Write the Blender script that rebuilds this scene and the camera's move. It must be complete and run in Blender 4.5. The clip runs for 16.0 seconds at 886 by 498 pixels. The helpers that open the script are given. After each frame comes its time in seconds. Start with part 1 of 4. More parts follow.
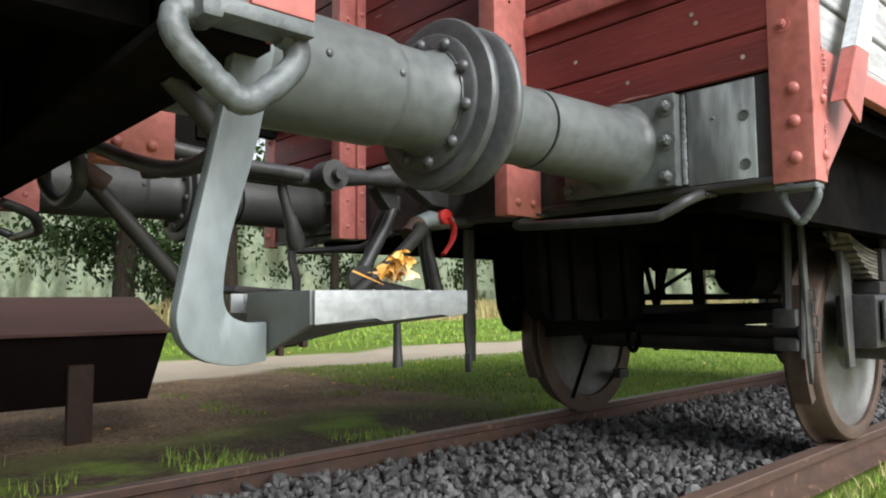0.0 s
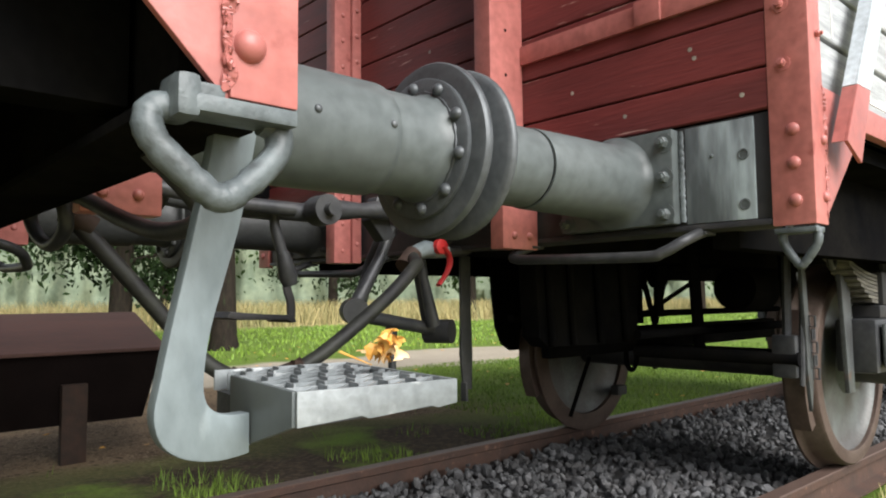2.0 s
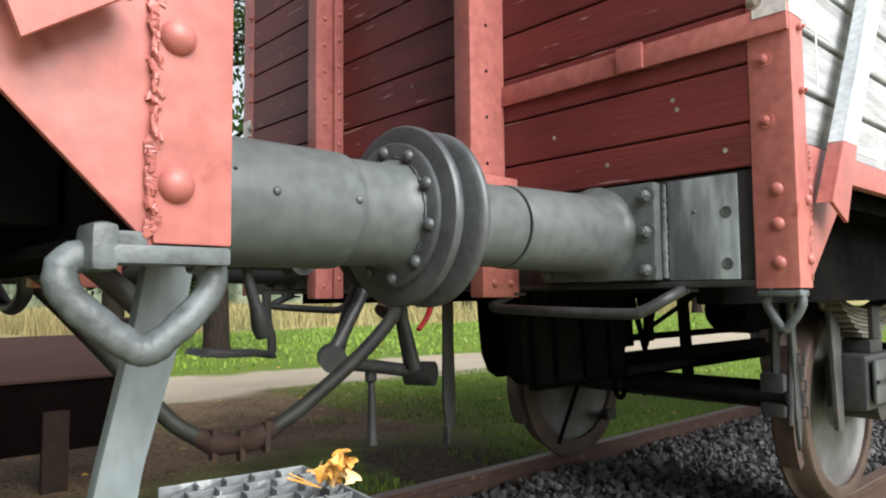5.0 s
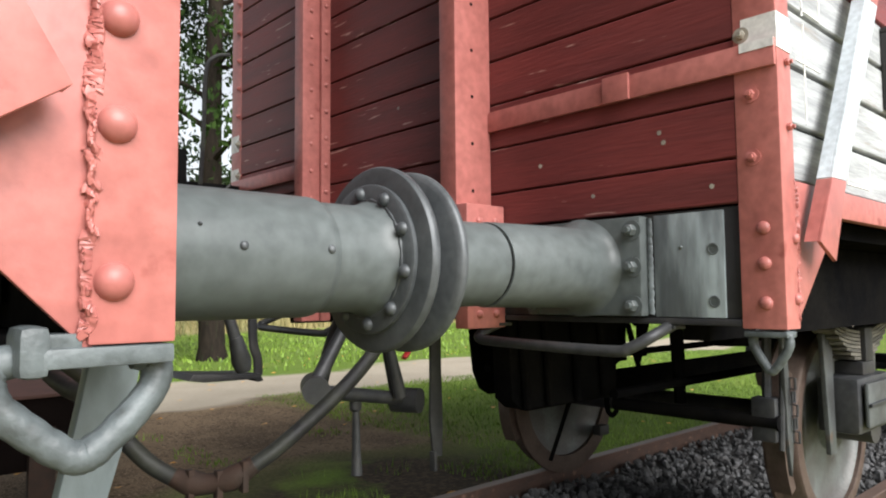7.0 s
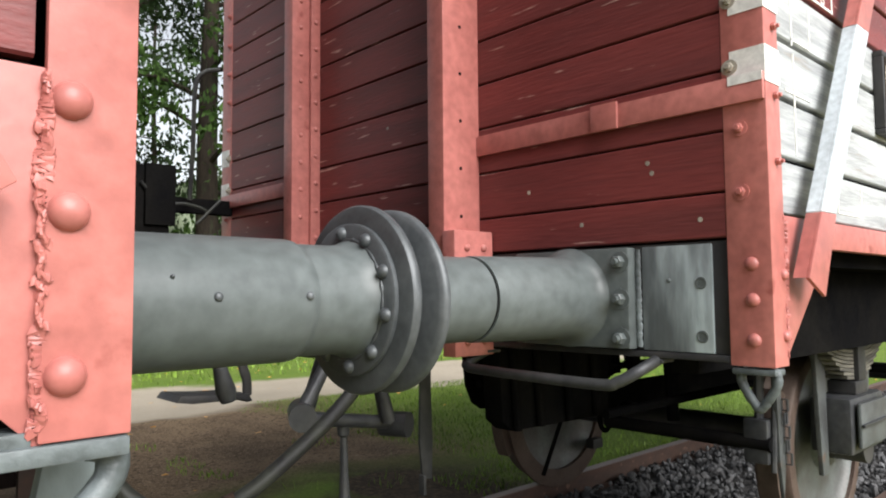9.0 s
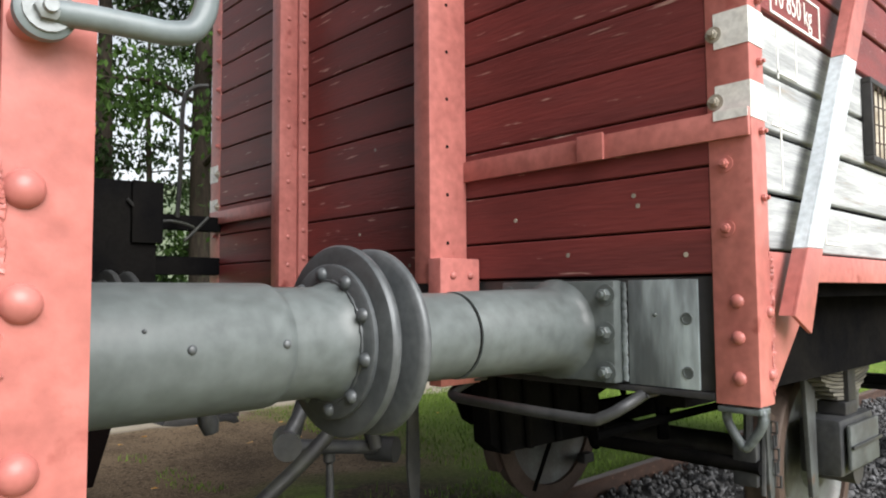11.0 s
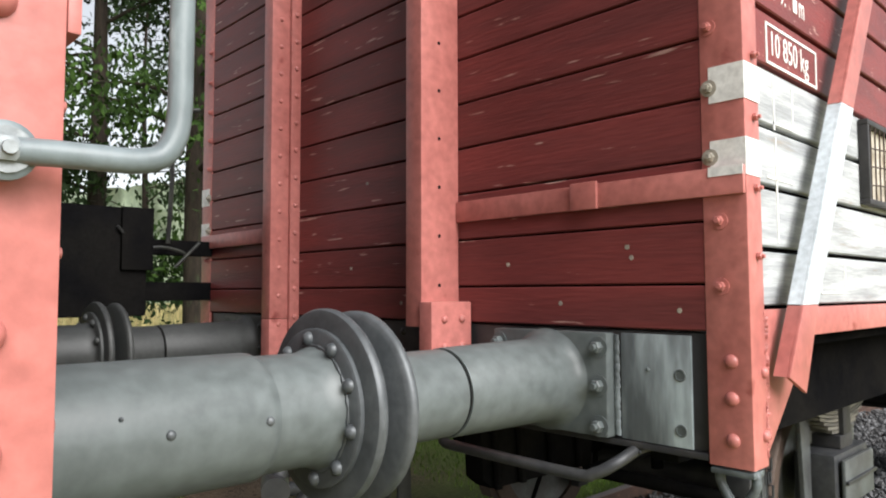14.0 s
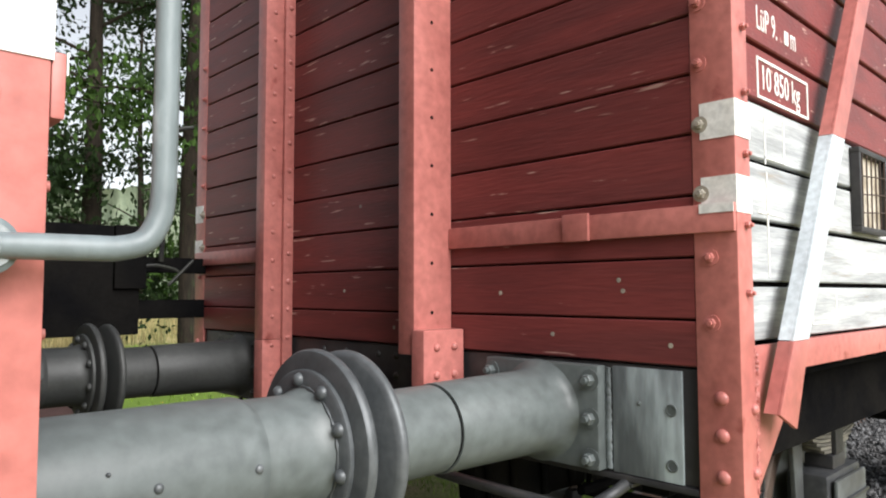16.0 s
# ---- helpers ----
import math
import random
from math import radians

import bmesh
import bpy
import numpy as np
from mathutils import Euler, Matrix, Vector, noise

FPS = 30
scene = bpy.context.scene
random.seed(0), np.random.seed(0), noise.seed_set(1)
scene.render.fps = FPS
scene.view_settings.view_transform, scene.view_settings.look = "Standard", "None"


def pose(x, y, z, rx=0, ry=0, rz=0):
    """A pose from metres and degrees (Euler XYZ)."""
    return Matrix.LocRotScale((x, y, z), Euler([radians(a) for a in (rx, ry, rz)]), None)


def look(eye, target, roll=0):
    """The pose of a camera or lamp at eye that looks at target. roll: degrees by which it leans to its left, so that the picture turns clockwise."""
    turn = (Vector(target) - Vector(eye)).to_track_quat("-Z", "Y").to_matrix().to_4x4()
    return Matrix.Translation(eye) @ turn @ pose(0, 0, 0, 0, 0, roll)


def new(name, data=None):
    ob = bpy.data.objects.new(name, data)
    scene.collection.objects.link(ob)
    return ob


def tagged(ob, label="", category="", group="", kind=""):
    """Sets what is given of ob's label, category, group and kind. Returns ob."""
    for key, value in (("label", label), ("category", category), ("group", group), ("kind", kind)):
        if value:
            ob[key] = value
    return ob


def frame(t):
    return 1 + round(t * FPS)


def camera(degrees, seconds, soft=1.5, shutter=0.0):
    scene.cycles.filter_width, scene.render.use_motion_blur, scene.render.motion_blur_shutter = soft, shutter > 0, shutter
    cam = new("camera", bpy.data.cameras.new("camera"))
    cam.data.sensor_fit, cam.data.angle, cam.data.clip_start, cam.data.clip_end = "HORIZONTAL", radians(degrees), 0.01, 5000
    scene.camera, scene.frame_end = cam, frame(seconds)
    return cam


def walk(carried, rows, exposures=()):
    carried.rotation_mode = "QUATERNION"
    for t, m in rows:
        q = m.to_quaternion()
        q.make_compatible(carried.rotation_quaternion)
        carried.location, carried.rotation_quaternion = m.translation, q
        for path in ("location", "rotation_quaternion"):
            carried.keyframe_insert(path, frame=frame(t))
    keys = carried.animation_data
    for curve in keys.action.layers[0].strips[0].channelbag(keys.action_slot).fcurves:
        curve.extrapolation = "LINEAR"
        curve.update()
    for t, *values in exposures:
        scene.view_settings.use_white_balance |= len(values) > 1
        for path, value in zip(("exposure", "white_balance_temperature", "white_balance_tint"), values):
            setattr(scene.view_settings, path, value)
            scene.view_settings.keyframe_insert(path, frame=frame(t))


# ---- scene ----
cam = camera(64.3, 16.0, soft=2.0)
PATH = [
    (0, (-1.289, -1.999, 0.606), (0.051, -0.522, 0.753), -0.48),
    (0.5, (-1.282, -1.996, 0.635), (0.060, -0.520, 0.781), -0.49),
    (1, (-1.275, -1.992, 0.665), (0.068, -0.517, 0.811), -0.49),
    (1.5, (-1.269, -1.992, 0.696), (0.073, -0.516, 0.839), -0.48),
    (2, (-1.262, -1.990, 0.724), (0.081, -0.514, 0.866), -0.52),
    (2.5, (-1.253, -1.991, 0.751), (0.090, -0.515, 0.892), -0.52),
    (3, (-1.243, -1.991, 0.776), (0.103, -0.519, 0.918), -0.54),
    (3.5, (-1.230, -1.995, 0.805), (0.116, -0.523, 0.945), -0.55),
    (4, (-1.218, -1.996, 0.834), (0.130, -0.525, 0.972), -0.59),
    (6.5, (-1.146, -2.004, 0.966), (0.206, -0.536, 1.098), -0.42),
    (7, (-1.135, -2.006, 0.990), (0.218, -0.539, 1.121), -0.50),
    (7.5, (-1.124, -2.007, 1.009), (0.230, -0.542, 1.141), -0.50),
    (8, (-1.116, -2.012, 1.029), (0.238, -0.546, 1.162), -0.52),
    (8.5, (-1.108, -2.014, 1.058), (0.248, -0.549, 1.184), -0.43),
    (9, (-1.098, -2.016, 1.081), (0.259, -0.552, 1.207), -0.49),
    (11.5, (-1.061, -2.029, 1.193), (0.307, -0.575, 1.318), -0.35),
    (12, (-1.056, -2.027, 1.218), (0.313, -0.574, 1.342), -0.27),
    (12.5, (-1.052, -2.027, 1.244), (0.317, -0.574, 1.367), -0.27),
    (13, (-1.048, -2.024, 1.266), (0.325, -0.574, 1.389), -0.23),
    (13.5, (-1.042, -2.024, 1.287), (0.329, -0.574, 1.411), -0.24),
    (14, (-1.040, -2.024, 1.307), (0.333, -0.574, 1.430), -0.16),
    (14.5, (-1.040, -2.022, 1.329), (0.334, -0.574, 1.451), -0.09),
    (15, (-1.035, -2.030, 1.349), (0.335, -0.579, 1.474), -0.16),
    (15.5, (-1.034, -2.032, 1.371), (0.341, -0.585, 1.495), -0.12),
    (16, (-1.034, -2.036, 1.391), (0.346, -0.593, 1.516), -0.11),
]
walk(cam, [(t, look(eye, target, roll)) for t, eye, target, roll in PATH])

# ---- light ----
world = bpy.data.worlds.new("sky_world")
scene.world = world
world.use_nodes = True
wn = world.node_tree.nodes
sky = wn.new("ShaderNodeTexSky")
sky.sky_type = "NISHITA"
sky.sun_disc = False
sky.sun_elevation, sky.sun_rotation = radians(38), radians(184)
sky.air_density, sky.dust_density, sky.ozone_density = 1.0, 1.5, 1.0
pale = wn.new("ShaderNodeHueSaturation")
pale.inputs["Saturation"].default_value = 0.25
world.node_tree.links.new(sky.outputs[0], pale.inputs["Color"])
world.node_tree.links.new(pale.outputs[0], wn["Background"].inputs[0])
wn["Background"].inputs[1].default_value = 0.14
sun = new("sun", bpy.data.lights.new("sun", "SUN"))
sun.data.energy, sun.data.angle, sun.data.color = 5.0, radians(50), (1, 0.985, 0.975)
sun.matrix_world = look((-1.1, -15, 11.8), (0, 0, 0))
scene.view_settings.exposure = 0.5


# ---- materials ----
def material(name, base, rough=0.6, metal=0.0, second=None, scale=6.0, low=0.4, high=0.62, bump=0.15, grain=60.0, stretch=(1, 1, 1),
             third=None, third_scale=25.0, third_low=0.62, third_high=0.72, vary=0.0, spec=0.4, island=0.0):
    """Base colour with patches of a second, specks of a third, fine grain and relief; vary: from piece to piece."""
    m = bpy.data.materials.new(name)
    m.use_nodes = True
    n, l = m.node_tree.nodes, m.node_tree.links
    b = n["Principled BSDF"]
    b.inputs["Roughness"].default_value, b.inputs["Metallic"].default_value = rough, metal
    b.inputs["Specular IOR Level"].default_value = spec
    tc = n.new("ShaderNodeTexCoord")
    geo = n.new("ShaderNodeNewGeometry")
    mp = n.new("ShaderNodeMapping")
    mp.inputs["Scale"].default_value = stretch
    l.new(geo.outputs["Position"], mp.inputs[0])

    def noise_node(s, detail=5.0):
        t = n.new("ShaderNodeTexNoise")
        t.inputs["Scale"].default_value, t.inputs["Detail"].default_value = s, detail
        l.new(mp.outputs[0], t.inputs["Vector"])
        return t.outputs["Fac"]

    def ramp(src, a, c):
        r = n.new("ShaderNodeMapRange")
        r.inputs[1].default_value, r.inputs[2].default_value = a, c
        l.new(src, r.inputs[0])
        return r.outputs[0]

    def mix(fac, a, c, blend="MIX"):
        x = n.new("ShaderNodeMix")
        x.data_type, x.blend_type = "RGBA", blend
        for sock, v in ((x.inputs[0], fac), (x.inputs[6], a), (x.inputs[7], c)):
            if isinstance(v, bpy.types.NodeSocket):
                l.new(v, sock)
            elif isinstance(v, tuple):
                sock.default_value = (*v, 1)
            else:
                sock.default_value = v
        return x.outputs[2]

    col = mix(ramp(noise_node(scale), low, high), base, second or tuple(c * 0.75 for c in base))
    if third:
        col = mix(ramp(noise_node(third_scale, 8), third_low, third_high), col, third)
    fine = noise_node(grain, 6)
    g = ramp(fine, 0.3, 0.7)
    shade = n.new("ShaderNodeMapRange")
    shade.inputs[3].default_value, shade.inputs[4].default_value = 0.82, 1.14
    l.new(g, shade.inputs[0])
    out = shade.outputs[0]
    if vary or island:
        src = n.new("ShaderNodeObjectInfo").outputs["Random"] if vary else geo.outputs["Random Per Island"]
        v = n.new("ShaderNodeMapRange")
        v.inputs[3].default_value, v.inputs[4].default_value = 1 - (vary or island), 1 + (vary or island)
        l.new(src, v.inputs[0])
        mu = n.new("ShaderNodeMath")
        mu.operation = "MULTIPLY"
        l.new(out, mu.inputs[0]), l.new(v.outputs[0], mu.inputs[1])
        out = mu.outputs[0]
    comb = n.new("ShaderNodeCombineColor")
    for k in range(3):
        l.new(out, comb.inputs[k])
    col = mix(1.0, col, comb.outputs[0], "MULTIPLY")
    l.new(col, b.inputs["Base Color"])
    rr = n.new("ShaderNodeMapRange")
    rr.inputs[3].default_value, rr.inputs[4].default_value = max(0.05, rough - 0.12), min(1, rough + 0.12)
    l.new(fine, rr.inputs[0])
    l.new(rr.outputs[0], b.inputs["Roughness"])
    bp = n.new("ShaderNodeBump")
    bp.inputs["Strength"].default_value, bp.inputs["Distance"].default_value = bump, 0.004
    l.new(fine, bp.inputs["Height"])
    l.new(bp.outputs[0], b.inputs["Normal"])
    return m


M = {}
M["red_wood"] = material("red_wood", (0.158, 0.032, 0.03), 0.52, second=(0.118, 0.027, 0.026), scale=5, stretch=(1, 0.25, 3), bump=0.35, grain=40,
                         third=(0.33, 0.2, 0.17), third_scale=20, third_low=0.665, third_high=0.7, vary=0.14)
M["red_steel"] = material("red_steel", (0.44, 0.155, 0.135), 0.4, second=(0.36, 0.118, 0.103), scale=3, bump=0.25, grain=35,
                          third=(0.24, 0.06, 0.05), third_scale=11, third_low=0.66, third_high=0.76, vary=0.04)
M["white_paint"] = material("white_paint", (0.7, 0.7, 0.68), 0.55, second=(0.7, 0.68, 0.64), scale=6, bump=0.2, third=(0.35, 0.3, 0.26), third_scale=20, third_low=0.7, third_high=0.78)
M["white_wood"] = material("white_wood", (0.42, 0.435, 0.435), 0.7, second=(0.26, 0.27, 0.275), scale=7, stretch=(0.3, 1, 3.5), bump=0.4, grain=45,
                           third=(0.24, 0.2, 0.16), third_scale=14, third_low=0.66, third_high=0.78, vary=0.06)
M["grey_paint"] = material("grey_paint", (0.096, 0.11, 0.11), 0.4, second=(0.09, 0.103, 0.103), scale=2.5, bump=0.05, grain=30,
                           third=(0.1, 0.114, 0.114), third_scale=6, third_low=0.66, third_high=0.8)
M["grey_worn"] = material("grey_worn", (0.11, 0.124, 0.132), 0.45, second=(0.33, 0.385, 0.4), scale=7, stretch=(1, 1.2, 0.25), low=0.4, high=0.6, bump=0.3, grain=45,
                          third=(0.06, 0.06, 0.06), third_scale=12, third_low=0.6, third_high=0.75)
M["pale_grey"] = material("pale_grey", (0.165, 0.197, 0.204), 0.42, second=(0.125, 0.15, 0.157), scale=6, stretch=(1, 1, 0.5), bump=0.35, grain=40,
                          third=(0.33, 0.375, 0.385), third_scale=8, third_low=0.57, third_high=0.68)
M["step_steel"] = material("step_steel", (0.17, 0.187, 0.192), 0.42, 0.15, second=(0.27, 0.29, 0.295), scale=9, bump=0.35, grain=70, third=(0.36, 0.38, 0.38), third_scale=22, third_low=0.62, third_high=0.7)
M["plate_steel"] = material("plate_steel", (0.07, 0.077, 0.082), 0.42, 0.2, second=(0.1, 0.108, 0.113), scale=6, bump=0.2, grain=50)
M["dark_steel"] = material("dark_steel", (0.02, 0.02, 0.022), 0.55, 0.1, second=(0.045, 0.043, 0.042), scale=6, bump=0.3, grain=40)
# near-black steel without gloss; shade under the wagons is put into its colour
M["black_shade_steel"] = material("black_shade_steel", (0.006, 0.006, 0.0065), 0.7, second=(0.01, 0.0095, 0.009), scale=5, bump=0.3, spec=0.0)
# coupling steel made darker: shade between the wagons is put into its colour
M["coupling_steel"] = material("coupling_steel", (0.038, 0.04, 0.044), 0.45, 0.3, second=(0.056, 0.057, 0.058), scale=9, bump=0.35, grain=40)
M["rubber"] = material("rubber", (0.016, 0.016, 0.017), 0.55, second=(0.03, 0.032, 0.026), scale=12, bump=0.25)
M["rust_brown"] = material("rust_brown", (0.045, 0.024, 0.016), 0.8, second=(0.03, 0.019, 0.014), scale=15, bump=0.5)
M["red_plastic"] = material("red_plastic", (0.5, 0.03, 0.03), 0.45, second=(0.4, 0.025, 0.025), scale=20, bump=0.2)
M["rail"] = material("rail", (0.07, 0.038, 0.027), 0.75, 0.1, second=(0.05, 0.03, 0.023), scale=9, bump=0.5, grain=60, third=(0.17, 0.1, 0.07), third_scale=16)
M["rail_top"] = material("rail_top", (0.11, 0.072, 0.058), 0.5, 0.3, second=(0.12, 0.08, 0.065), scale=7, bump=0.3, stretch=(0.2, 1, 1))
M["wheel_steel"] = material("wheel_steel", (0.13, 0.14, 0.135), 0.5, 0.3, second=(0.09, 0.085, 0.08), scale=6, bump=0.3)
M["tyre_steel"] = material("tyre_steel", (0.1, 0.072, 0.058), 0.6, 0.3, second=(0.075, 0.05, 0.04), scale=8, bump=0.4)
M["ballast"] = material("ballast", (0.088, 0.089, 0.092), 0.7, second=(0.062, 0.06, 0.06), scale=11, bump=0.5, grain=120, island=0.55)
M["ballast_bed"] = material("ballast_bed", (0.045, 0.043, 0.042), 0.95, scale=20, bump=0.8, grain=90)
M["sleeper"] = material("sleeper", (0.07, 0.05, 0.038), 0.9, scale=9, stretch=(4, 0.4, 1), bump=0.6)
M["panel_brown"] = material("panel_brown", (0.11, 0.055, 0.045), 0.6, second=(0.085, 0.045, 0.038), scale=5, stretch=(0.3, 1, 1), bump=0.2)
# near-black brown for the desk front: underside shade is put into the colour
M["panel_shaded"] = material("panel_shaded", (0.009, 0.006, 0.0055), 0.85, scale=5, bump=0.2, spec=0.05)
# bark and leaves made darker: their back-lit look is put into the colour
M["bark"] = material("bark", (0.028, 0.022, 0.017), 0.95, spec=0.05, second=(0.018, 0.015, 0.012), scale=7, stretch=(3, 3, 0.6), bump=0.9, grain=25, third=(0.03, 0.036, 0.02), third_scale=5, third_low=0.6, third_high=0.7)
M["leaf_green"] = material("leaf_green", (0.03, 0.058, 0.011), 0.7, spec=0.08, second=(0.018, 0.036, 0.009), scale=1.5, bump=0.1, island=0.4)
M["leaf_dark"] = material("leaf_dark", (0.011, 0.021, 0.007), 0.7, spec=0.08, second=(0.016, 0.03, 0.009), scale=1.5, bump=0.1, island=0.4)
# pale, low-contrast green: distance haze is put into the leaf colour
M["leaf_hazed"] = material("leaf_hazed", (0.15, 0.18, 0.12), 0.95, second=(0.11, 0.14, 0.095), scale=0.35, bump=0.1, grain=1.5)
M["grass"] = material("grass", (0.175, 0.27, 0.034), 0.6, second=(0.13, 0.215, 0.03), scale=0.9, bump=0.1, island=0.4)
M["grass_dry"] = material("grass_dry", (0.36, 0.29, 0.13), 0.75, second=(0.2, 0.2, 0.08), scale=0.35, bump=0.1, island=0.3)
M["leaf_orange"] = material("leaf_orange", (0.6, 0.27, 0.04), 0.5, second=(0.72, 0.4, 0.1), scale=30, bump=0.3, island=0.25)
M["leaf_pale"] = material("leaf_pale", (0.75, 0.55, 0.3), 0.5, second=(0.6, 0.3, 0.08), scale=30, bump=0.3)
M["glass_dark"] = material("glass_dark", (0.03, 0.032, 0.035), 0.3, bump=0.05)
M["nail_steel"] = material("nail_steel", (0.36, 0.33, 0.27), 0.6, second=(0.22, 0.2, 0.17), scale=12, bump=0.3)
M["spring_steel"] = material("spring_steel", (0.15, 0.14, 0.115), 0.65, second=(0.05, 0.047, 0.042), scale=12, stretch=(0.4, 1, 4), bump=0.3)
M["loop_grey"] = material("loop_grey", (0.072, 0.084, 0.087), 0.45, second=(0.115, 0.134, 0.138), scale=18, bump=0.6, grain=55, third=(0.045, 0.048, 0.048), third_scale=25, third_low=0.6, third_high=0.75)
M["guard_grey"] = material("guard_grey", (0.085, 0.094, 0.094), 0.5, second=(0.045, 0.047, 0.047), scale=6, bump=0.3, third=(0.09, 0.06, 0.045), third_scale=9, third_low=0.62, third_high=0.75)
# buffer grey made darker for the lawn side: shade put into the colour
M["grey_shaded"] = material("grey_shaded", (0.03, 0.032, 0.032), 0.5, second=(0.042, 0.044, 0.043), scale=5, bump=0.2, third=(0.08, 0.084, 0.08), third_scale=14, third_low=0.66, third_high=0.76)
M["strut_white"] = material("strut_white", (0.52, 0.57, 0.6), 0.5, second=(0.44, 0.48, 0.51), scale=5, bump=0.2)
M["paper"] = material("paper", (0.55, 0.5, 0.42), 0.8, second=(0.3, 0.25, 0.18), scale=9, bump=0.2)


def ground_material():
    """Lawn, bare earth, gravel path and dry meadow on one sheet, blended by where they lie."""
    m = bpy.data.materials.new("ground_mix")
    m.use_nodes = True
    n, l = m.node_tree.nodes, m.node_tree.links
    b = n["Principled BSDF"]
    b.inputs["Roughness"].default_value = 0.95
    b.inputs["Specular IOR Level"].default_value = 0.15
    geo = n.new("ShaderNodeNewGeometry")
    sep = n.new("ShaderNodeSeparateXYZ")
    l.new(geo.outputs["Position"], sep.inputs[0])

    def nz(s, d=6):
        t = n.new("ShaderNodeTexNoise")
        t.inputs["Scale"].default_value, t.inputs["Detail"].default_value = s, d
        l.new(geo.outputs["Position"], t.inputs["Vector"])
        return t.outputs["Fac"]

    def mth(op, a, c):
        x = n.new("ShaderNodeMath")
        x.operation = op
        for s, v in ((x.inputs[0], a), (x.inputs[1], c)):
            if isinstance(v, (int, float)):
                s.default_value = v
            else:
                l.new(v, s)
        return x.outputs[0]

    def rng(src, a, c):
        r = n.new("ShaderNodeMapRange")
        r.inputs[1].default_value, r.inputs[2].default_value = a, c
        l.new(src, r.inputs[0])
        return r.outputs[0]

    def mix(f, a, c):
        x = n.new("ShaderNodeMix")
        x.data_type = "RGBA"
        for s, v in ((x.inputs[0], f), (x.inputs[6], a), (x.inputs[7], c)):
            if isinstance(v, tuple):
                s.default_value = (*v, 1)
            else:
                l.new(v, s)
        return x.outputs[2]

    wob = mth("MULTIPLY", mth("SUBTRACT", nz(0.6), 0.5), 1.6)
    y = mth("ADD", sep.outputs[1], wob)
    x = mth("ADD", sep.outputs[0], wob)
    grass = mix(rng(nz(1.3), 0.35, 0.65), (0.11, 0.18, 0.026), (0.15, 0.21, 0.036))
    grass = mix(rng(nz(40), 0.35, 0.75), grass, (0.085, 0.125, 0.024))
    soil = mix(rng(nz(2.2), 0.35, 0.65), (0.17, 0.118, 0.072), (0.085, 0.058, 0.036))
    soil = mix(rng(nz(70), 0.5, 0.68), soil, (0.27, 0.2, 0.135))
    soil = mix(rng(nz(26), 0.56, 0.66), soil, (0.05, 0.035, 0.022))
    path = mix(rng(nz(1.2), 0.35, 0.65), (0.36, 0.31, 0.24), (0.3, 0.26, 0.2))
    path = mix(rng(nz(90), 0.45, 0.75), path, (0.42, 0.37, 0.3))
    dry = mix(rng(nz(0.5), 0.35, 0.65), (0.4, 0.33, 0.17), (0.27, 0.25, 0.1))
    # bare earth beside the path where people stand
    bare = mth("MULTIPLY", rng(x, 4.2, 2.8), mth("MULTIPLY", rng(y, 1.9, 2.6), rng(y, 6.5, 5.8)))
    bare = mth("MULTIPLY", bare, rng(nz(1.1), 0.12, 0.26))
    col = mix(bare, grass, soil)
    # earth by the rail, darkened further: the wagons' shadow is in its colour
    verge = mth("MULTIPLY", mth("MULTIPLY", rng(y, 2.6, 1.9), rng(y, 0.0, 0.4)), rng(nz(1.6), 0.36, 0.5))
    verge = mth("MULTIPLY", verge, rng(x, 3.6, 2.2))
    col = mix(verge, col, mix(rng(nz(30), 0.45, 0.65), (0.04, 0.03, 0.02), (0.085, 0.06, 0.038)))
    on_path = mth("MULTIPLY", rng(y, 5.4, 5.7), rng(y, 8.1, 7.8))
    col = mix(on_path, col, path)
    col = mix(rng(y, 19, 22), col, dry)
    near = mth("MULTIPLY", rng(y, -1.0, -1.15), rng(nz(1.7), 0.4, 0.55))
    col = mix(near, col, (0.3, 0.24, 0.13))
    l.new(col, b.inputs["Base Color"])
    bp = n.new("ShaderNodeBump")
    bp.inputs["Strength"].default_value, bp.inputs["Distance"].default_value = 0.7, 0.02
    l.new(nz(35, 8), bp.inputs["Height"])
    l.new(bp.outputs[0], b.inputs["Normal"])
    return m


M["ground"] = ground_material()


# ---- mesh helpers ----
def link_mesh(name, bm, mat, parent=None, smooth=None):
    bmesh.ops.recalc_face_normals(bm, faces=bm.faces)
    me = bpy.data.meshes.new(name)
    bm.to_mesh(me)
    bm.free()
    me.materials.append(M[mat])
    if smooth is not None:
        me.shade_smooth()
        me.set_sharp_from_angle(angle=radians(smooth))
    ob = new(name, me)
    ob.parent = parent
    return ob


def part(name, bm, mat, parent, label="", smooth=40):
    ob = link_mesh(name, bm, mat, parent, smooth)
    return tagged(ob, label) if label else ob


def thing(name, label, category, group="", at=(0, 0, 0)):
    ob = new(name)
    ob.location = at
    ob.empty_display_size = 0.1
    return tagged(ob, label, category, group)


def solid(name, bm, mat, label, category, group="", kind="", smooth=40):
    return tagged(link_mesh(name, bm, mat, None, smooth), label, category, group, kind)


def box(x0, x1, y0, y1, z0, z1, bev=0.0, bm=None, seg=2):
    b = bmesh.new()
    v = bmesh.ops.create_cube(b, size=1)["verts"]
    for p in v:
        p.co = Vector(((x0 + x1) / 2 + p.co.x * abs(x1 - x0), (y0 + y1) / 2 + p.co.y * abs(y1 - y0), (z0 + z1) / 2 + p.co.z * abs(z1 - z0)))
    if bev:
        bmesh.ops.bevel(b, geom=b.edges[:], offset=bev, segments=seg, affect="EDGES", profile=0.6)
    return join(bm, b)


